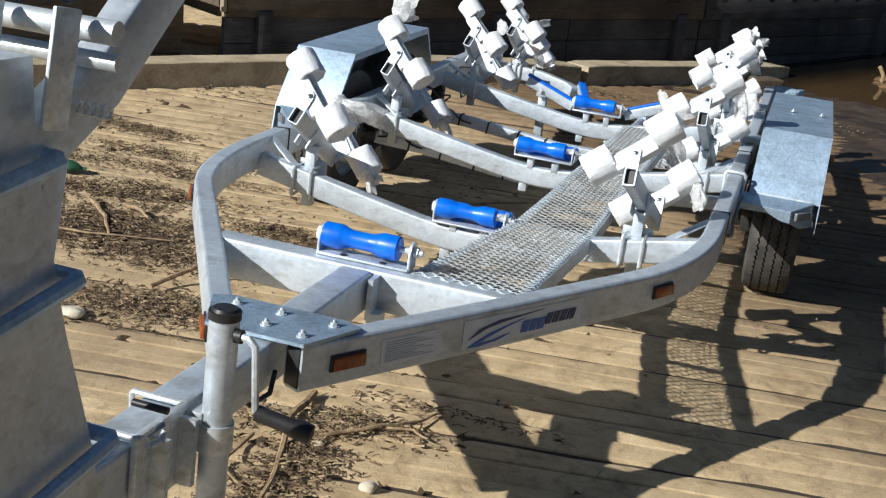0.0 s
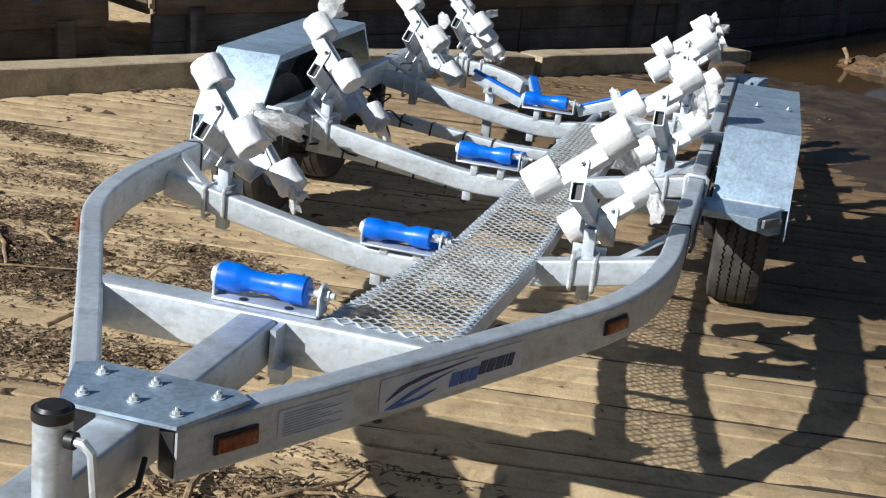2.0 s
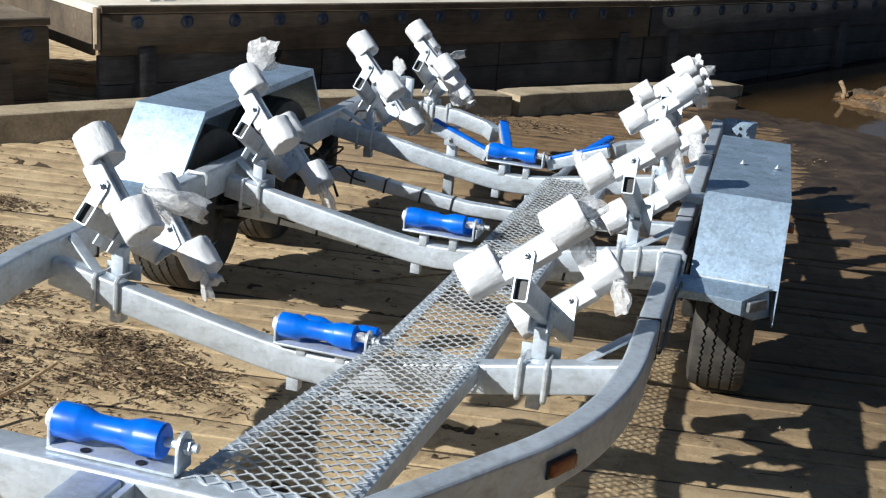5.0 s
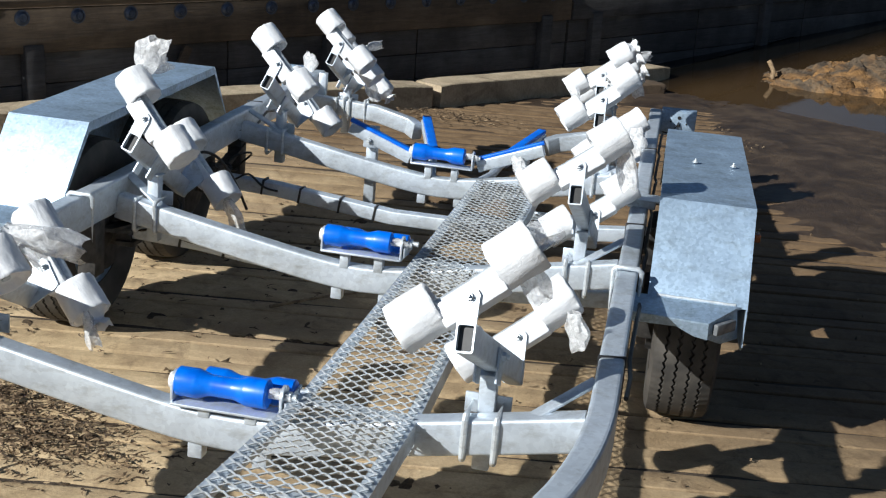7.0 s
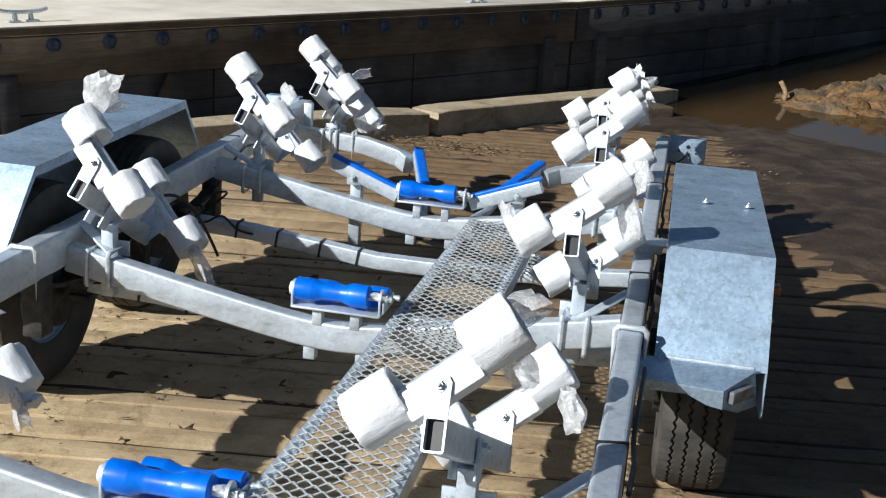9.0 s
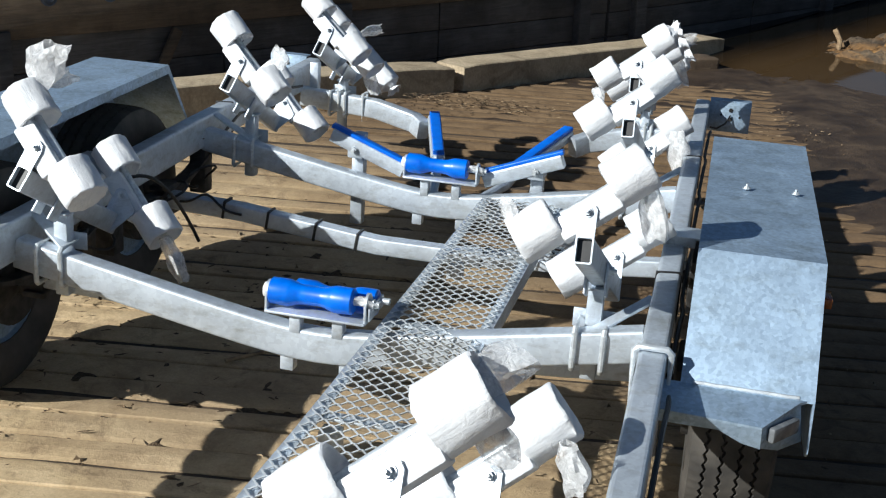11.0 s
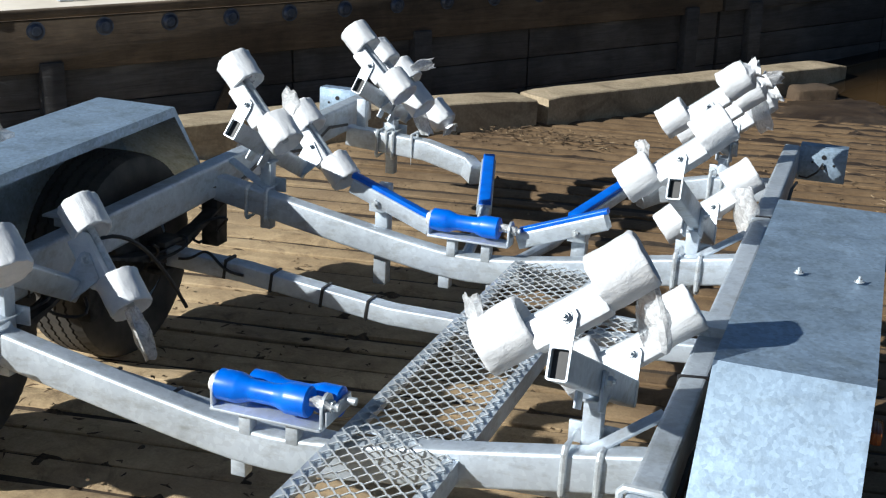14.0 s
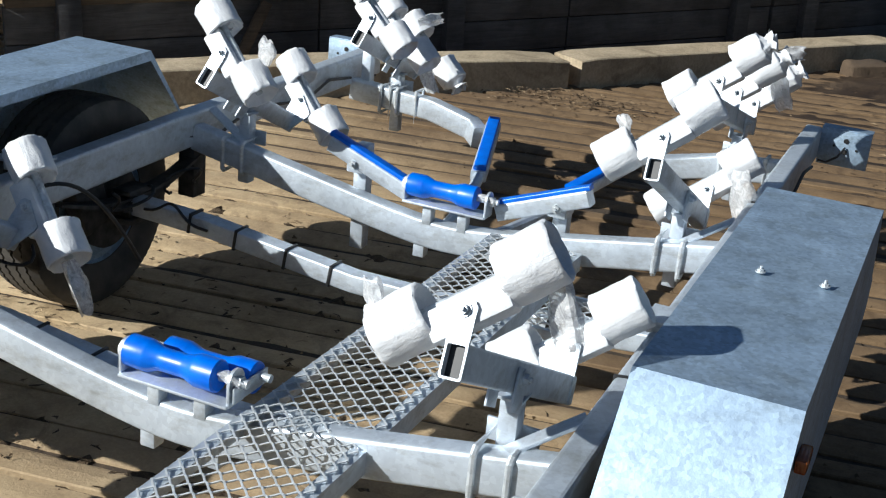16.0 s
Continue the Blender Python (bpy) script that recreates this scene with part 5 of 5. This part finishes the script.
# near-black strip added between kerb and dock's foot, its shade put into the colour
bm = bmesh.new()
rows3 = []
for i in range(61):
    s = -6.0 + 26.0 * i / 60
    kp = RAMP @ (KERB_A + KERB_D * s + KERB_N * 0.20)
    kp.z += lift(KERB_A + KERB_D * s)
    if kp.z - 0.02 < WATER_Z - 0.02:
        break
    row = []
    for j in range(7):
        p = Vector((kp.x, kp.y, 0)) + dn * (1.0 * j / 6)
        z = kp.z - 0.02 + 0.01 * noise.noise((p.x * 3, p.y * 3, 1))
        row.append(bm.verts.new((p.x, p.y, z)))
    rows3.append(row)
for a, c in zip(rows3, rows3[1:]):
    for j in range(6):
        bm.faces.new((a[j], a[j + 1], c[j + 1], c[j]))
shade_strip = tagged(finish("shade_strip", bm, SHADE_BLACK), "added near-black strip for the shade between the kerb and the dock", "mud", kind="structure")
LEVEL.append(shade_strip)


def dock_cleat(x, y):
    ob = thing("mooring_cleat", "grey metal mooring cleat bolted to the dock deck", "mooring cleat", "mooring cleats on the dock")
    bm = bmesh.new()
    sweep(bm, [(-0.17, 0, 0.085), (-0.13, 0, 0.072), (-0.05, 0, 0.066), (0.05, 0, 0.066), (0.13, 0, 0.072), (0.17, 0, 0.085)], circle(0.014, 10))
    part("horn", bm, ZINC, ob, smooth=True)
    for s in (-1, 1):
        bm = bmesh.new()
        add_cyl(bm, 0.020, 0.06, pose(s * 0.055, 0, 0.035), 14, 0.014)
        add_box(bm, (0.085, 0.06, 0.01), pose(s * 0.065, 0, 0.006), 0.003)
        part("foot", bm, ZINC, ob)
    ob.matrix_basis = dock_frame(0.0, 0.0, 0.0, 0.057) @ pose(x, y, 0.0)
    return ob


cleats = [dock_cleat(0.62, 0.28), dock_cleat(4.78, 0.28)]

# clay mound and block standing in the shallows
bm = bmesh.new()
NU, NV = 150, 80
verts = {}
for i in range(NU + 1):
    for j in range(NV + 1):
        u, v = i / NU * 2 - 1, j / NV * 2 - 1
        d = math.sqrt(u * u + v * v)
        h = max(0.0, 1 - d ** 1.6)
        z = 0.33 * h * (0.72 + 0.5 * noise.noise((u * 2.2, v * 2.2, 5))) + 0.10 * noise.noise((u * 6, v * 5, 2)) * h + (0.07 * abs(noise.noise((u * 9, v * 7, 8))) + 0.022 * abs(noise.noise((u * 24, v * 20, 3))) + 0.008 * noise.noise((u * 60, v * 45, 1))) * min(1, h * 4) - 0.07
        cell = noise.voronoi((u * 5.2 + 0.35 * noise.noise((u * 8, v * 8, 4)), v * 3.6, 0.3))[0]
        crack = min(1.0, (cell[1] - cell[0]) * 5)
        z += (0.035 * crack - 0.02) * min(1, h * 5) + 0.05 * min(1, h * 4) * (math.floor(4 * noise.noise((u * 3.1, v * 3.7, 9))) / 4)
        verts[i, j] = bm.verts.new((u * 1.30 + 0.03 * noise.noise((u * 11, v * 9, 20)), v * 0.62 + 0.03 * noise.noise((u * 11, v * 9, 30)), z))
for i in range(NU):
    for j in range(NV):
        bm.faces.new((verts[i, j], verts[i + 1, j], verts[i + 1, j + 1], verts[i, j + 1]))
mound = tagged(finish("clay_mound", bm, CLAY, sharp=18), "broken ochre clay mound standing in shallow water", "mound", kind="structure")
mound.matrix_basis = Matrix.Translation((2.50, 8.42, WATER_Z)) @ pose(0, 0, 0, 0, 0, -4) @ Matrix.Scale(0.93, 4)
bm = bmesh.new()
tube(bm, [(0, 0, -0.1), (0.01, 0, 0.05), (-0.01, 0.01, 0.09), (-0.03, 0.02, 0.12)], 0.018, 8)
snag = tagged(finish("snag", bm, STICK), "weathered broken stick upright in the clay mound", "stick")
snag.matrix_basis = Matrix.Translation((1.54, 8.45, WATER_Z + 0.02))
bm = bmesh.new()
add_box(bm, (0.26, 0.15, 0.12), Matrix(), 0.02)
bmesh.ops.subdivide_edges(bm, edges=bm.edges[:], cuts=2, use_grid_fill=True)
for v in bm.verts:
    v.co += 0.014 * noise.noise_vector(v.co * 14)
block = tagged(finish("stone_block", bm, EARTH), "rough broken concrete block at the water's edge", "stone")
block.matrix_basis = Matrix.Translation((0.62, 7.70, WATER_Z + 0.025)) @ pose(0, 0, 0, 4, 3, 35)
LEVEL += [o for o in scene.objects if o.parent is None and o.name.split(".")[0] in ("dock_section", "mooring_cleat", "clay_mound", "snag", "stone_block")]

# ---- flood litter on the ramp ----
def litter_field(name, label, spots, count, size):
    bm = bmesh.new()
    r = random.Random(11)
    for cx, cy, sx, sy, weight in spots:
        for _ in range(int(count * weight)):
            x, y = cx + r.gauss(0, sx), cy + r.gauss(0, sy)
            if (Vector((x, y, 0)) - KERB_A).dot(KERB_N) > 0.0:
                continue
            near = math.exp(-(((x - cx) / sx) ** 2 + ((y - cy) / sy) ** 2) / 2)
            z = lift((x, y)) + 0.004 + r.random() * 0.022 * near
            ln, w = size * r.uniform(0.25, 1.6) , r.uniform(0.0012, 0.0035)
            a = r.gauss(0.2, 0.9)
            d = Vector((math.cos(a), math.sin(a), r.uniform(-0.12, 0.12))) * ln / 2
            sde = Vector((-math.sin(a), math.cos(a), 0)) * w
            p = Vector((x, y, z))
            bend = Vector((0, 0, ln * 0.1)) + sde * r.uniform(-4, 4)
            q = [bm.verts.new(v) for v in (p - d - sde, p - d + sde, p + bend + sde, p + d, p + bend - sde + Vector((0, 0, -w)))]
            bm.faces.new((q[0], q[1], q[2], q[4]))
            bm.faces.new((q[4], q[2], q[3]))
            if r.random() < 0.5:
                k = [bm.verts.new(p + v) for v in (Vector((0, 0, 0)), Vector((r.uniform(-1, 1), r.uniform(-1, 1), 0.3)) * 0.011, Vector((r.uniform(-1, 1), r.uniform(-1, 1), 0.6)) * 0.011)]
                bm.faces.new(k)
    return tagged(finish(name, bm, LITTER, smooth=False), label, "plant litter", kind="stuff")


SPOTS = [
    (-1.40, 1.20, 0.24, 0.13, 1.6), (-1.15, 1.02, 0.22, 0.08, 0.55), (-1.0, 0.50, 0.20, 0.08, 0.5), (-0.75, 0.62, 0.16, 0.07, 0.4), (-1.75, 1.60, 0.22, 0.06, 0.5),
    (-1.5, 1.75, 0.18, 0.06, 0.4), (-2.15, 2.75, 0.13, 0.05, 0.4), (-2.55, 2.80, 0.12, 0.05, 0.35), (-1.9, 2.35, 0.2, 0.06, 0.35), (-1.6, 2.1, 0.2, 0.05, 0.3),
    (-2.25, 2.05, 0.2, 0.06, 0.3), (-0.62, 1.35, 0.15, 0.08, 0.5), (-0.85, 1.55, 0.12, 0.06, 0.4), (-2.6, 3.9, 0.4, 0.08, 0.3), (-1.5, 5.3, 0.25, 0.1, 0.15),
    (-0.05, -0.16, 0.06, 0.11, 0.3), (0.02, 0.12, 0.10, 0.04, 0.18), (0.15, 0.30, 0.14, 0.03, 0.08), (-0.20, 0.0, 0.10, 0.05, 0.1), (-0.05, -0.4, 0.08, 0.10, 0.15),
    (-0.6, 5.8, 0.30, 0.12, 0.4), (-0.9, 3.0, 0.4, 0.5, 0.12), (-1.6, 2.2, 0.8, 0.8, 0.3), (0.6, 2.4, 0.5, 0.8, 0.06), (1.4, 6.0, 0.5, 0.5, 0.25), (2.15, 6.1, 0.35, 0.05, 0.5), (1.75, 6.5, 0.3, 0.05, 0.4)]
litter_field("flood_litter", "dark dry flood litter of leaves and twigs on the ramp", SPOTS, 1500, 0.027)

# matted mulch under the thickest litter
bm = bmesh.new()
cells = {}
NX, NY = 200, 190
for i in range(NX + 1):
    for j in range(NY + 1):
        x, y = -3.1 + 3.5 * i / NX, -0.7 + 4.6 * j / NY
        wx, wy = x + 0.07 * noise.noise((x * 5, y * 5, 3)), y + 0.05 * noise.noise((x * 6, y * 6, 8))
        d = sum(w * math.exp(-(((wx - cx) / sx) ** 2 + ((wy - cy) / sy) ** 2) / 2) for cx, cy, sx, sy, w in SPOTS[:20])
        z = 0.030 * min(d, 0.9) + 0.030 * noise.noise((x * 9, y * 14, 5)) + 0.022 * noise.noise((x * 26, y * 32, 6)) + 0.012 * noise.noise((x * 70, y * 70, 7)) - 0.022
        cells[i, j] = bm.verts.new((x, y, lift((x, y)) + max(-0.02, min(z, 0.024 + 0.3 * max(0, z - 0.024)))))
for i in range(NX):
    for j in range(NY):
        f = [cells[i, j], cells[i + 1, j], cells[i + 1, j + 1], cells[i, j + 1]]
        if max(v.co.z - lift(v.co) for v in f) > -0.008 and (f[0].co - KERB_A).dot(KERB_N) < -0.02:
            bm.faces.new(f)
bmesh.ops.delete(bm, geom=[v for v in bm.verts if not v.link_faces], context="VERTS")
tagged(finish("mulch", bm, MULCH), "matted brown leaf mulch left by the flood on the ramp", "plant litter", kind="stuff")


bm = bmesh.new()
r = random.Random(23)
for i in range(2600):
    x, y = r.uniform(-3.2, 2.6), r.uniform(-0.8, 7.0)
    if noise.noise((x * 1.4, y * 1.4, 6)) < r.uniform(-0.25, 0.45) or (Vector((x, y, 0)) - KERB_A).dot(KERB_N) > -0.02:
        continue
    s = 0.0035 * math.exp(r.gauss(0, 0.5))
    q = [bm.verts.new((x + s * math.cos(a) * r.uniform(0.7, 1.4), y + s * math.sin(a) * r.uniform(0.7, 1.4), lift((x, y)) + 0.004 * noise.noise((x, y, 0)))) for a in (0.3, 2.1, 4.4)]
    top = bm.verts.new((x, y, lift((x, y)) + s * r.uniform(0.7, 1.3) + 0.001))
    for a in range(3):
        bm.faces.new((q[a], q[(a + 1) % 3], top))
tagged(finish("dirt_crumbs", bm, LITTER, smooth=False), "small dark crumbs of dirt scattered on the ramp", "dirt", kind="stuff")


def stick(path, r, label):
    bm = bmesh.new()
    k = len(path)
    pts = []
    for i in range(k - 1):
        a, c = Vector(path[i]), Vector(path[i + 1])
        for s in (0, 0.34, 0.67):
            pts.append(a.lerp(c, s) + 0.006 * noise.noise_vector((a.x * 9 + s * 3, a.y * 9, i)))
    pts.append(Vector(path[-1]))
    rings = []
    for i, p in enumerate(pts):
        d = (pts[min(i + 1, len(pts) - 1)] - pts[max(i - 1, 0)]).normalized()
        sd = d.cross(Vector((0, 0, 1))).normalized()
        up = sd.cross(d)
        rr = r * (1 - 0.6 * i / len(pts))
        rings.append([p + sd * rr * math.cos(q * math.pi / 3) + up * rr * math.sin(q * math.pi / 3) for q in range(6)])
    add_loft(bm, rings)
    return tagged(finish("stick", bm, STICK), label, "stick", "sticks on the ramp")


stick([(-0.17, 0.22, 0.012), (-0.16, 0.02, 0.02), (-0.10, -0.15, 0.02), (-0.06, -0.30, 0.015), (-0.04, -0.42, 0.012)], 0.011, "bent dry branch lying on the grooved concrete")
stick([(-0.06, -0.02, 0.012), (0.06, 0.10, 0.022), (0.14, 0.20, 0.018), (0.16, 0.28, 0.012)], 0.006, "thin curved twig on the ramp")
stick([(0.02, 0.10, 0.01), (0.14, 0.13, 0.02), (0.19, 0.10, 0.02)], 0.005, "thin forked twig on the ramp")
stick([(-0.36, 0.10, 0.012), (-0.22, -0.02, 0.014)], 0.009, "pale straight stick on the ramp")
stick([(-0.20, -0.10, 0.012), (-0.20, -0.28, 0.014), (-0.10, -0.36, 0.012)], 0.005, "thin looped twig on the ramp")
stick([(-1.62, 1.42, 0.02), (-1.45, 1.24, 0.03), (-1.33, 1.07, 0.018)], 0.010, "pale dry stick among flood litter")
stick([(-1.50, 1.46, 0.02), (-1.40, 1.40, 0.03), (-1.34, 1.36, 0.02)], 0.010, "short pale stick among flood litter")
stick([(-1.62, 1.02, 0.015), (-1.40, 1.04, 0.025), (-1.12, 1.16, 0.02)], 0.006, "thin dry stick among flood litter")
stick([(-0.42, 2.52, 0.012), (-0.22, 2.74, 0.016), (0.02, 2.98, 0.012)], 0.006, "long thin dry reed under the trailer")
stick([(-0.95, 0.70, 0.012), (-0.80, 0.98, 0.09), (-0.76, 1.06, 0.13)], 0.008, "upright dry twig in flood litter")


def pebble(x, y, r, mat, name, label, category, sq=(1, 1, 0.6)):
    bm = bmesh.new()
    bmesh.ops.create_icosphere(bm, subdivisions=3, radius=r)
    for v in bm.verts:
        v.co = Vector((v.co.x * sq[0], v.co.y * sq[1], v.co.z * sq[2])) + noise.noise_vector(v.co * (0.9 / r)) * r * 0.28
    ob = tagged(finish(name, bm, mat), label, category)
    ob.matrix_basis = pose(x, y, r * sq[2] * 0.75)
    return ob


pebble(0.142, -0.202, 0.022, STONE, "pale_stone", "small pale stone beside the sticks", "stone")
pebble(-0.045, -0.05, 0.016, KERB, "grey_pebble", "small grey pebble among twigs", "stone")
pebble(-1.02, 0.36, 0.030, STONE, "pale_stone", "flat pale stone in flood litter", "stone", (1.6, 1, 0.5))

# crushed green bottle
bm = bmesh.new()
add_lathe(bm, [(0.004, -0.09), (0.028, -0.088), (0.034, -0.07), (0.030, -0.02), (0.035, 0.03), (0.030, 0.06), (0.012, 0.085), (0.011, 0.105), (0.004, 0.106)], Matrix(), 18)
for v in bm.verts:
    v.co += noise.noise_vector(v.co * 30) * 0.007
    v.co.z *= 0.75
bottle = tagged(finish("crushed_bottle", bm, GREEN, smooth=True), "crushed green plastic bottle lying on the ramp", "bottle")
bottle.matrix_basis = pose(-1.99, 1.77, 0.032, 0, 4, 20)

# ---- far bank, seen only in the water's reflections ----
bm = bmesh.new()
r = random.Random(5)
for i in range(2600):
    ang = r.uniform(-0.2, 1.5)
    far = r.uniform(55, 75)
    c = Vector((math.sin(ang) * far, math.cos(ang) * far, r.uniform(0.0, 1.0) ** 1.3 * (10.2 + 3.2 * noise.noise((ang * 9, 0, 0))) - 0.6))
    s = r.uniform(0.7, 1.9)
    mm = Matrix.Translation(c) @ Euler((r.random() * 6, r.random() * 6, r.random() * 6)).to_matrix().to_4x4()
    bmesh.ops.create_icosphere(bm, subdivisions=1, radius=s, matrix=mm @ Matrix.Diagonal((1, r.uniform(0.6, 1), r.uniform(0.5, 0.9), 1)))
far_bank = tagged(finish("far_bank", bm, FOREST), "far wooded river bank", "trees", kind="stuff")
LEVEL.append(far_bank)

# set everything that stands on the ramp to its slope
for ob in list(scene.objects):
    if ob.parent is None and ob.type in ("MESH", "EMPTY") and ob not in LEVEL:
        ob.matrix_basis = RAMP @ ob.matrix_basis
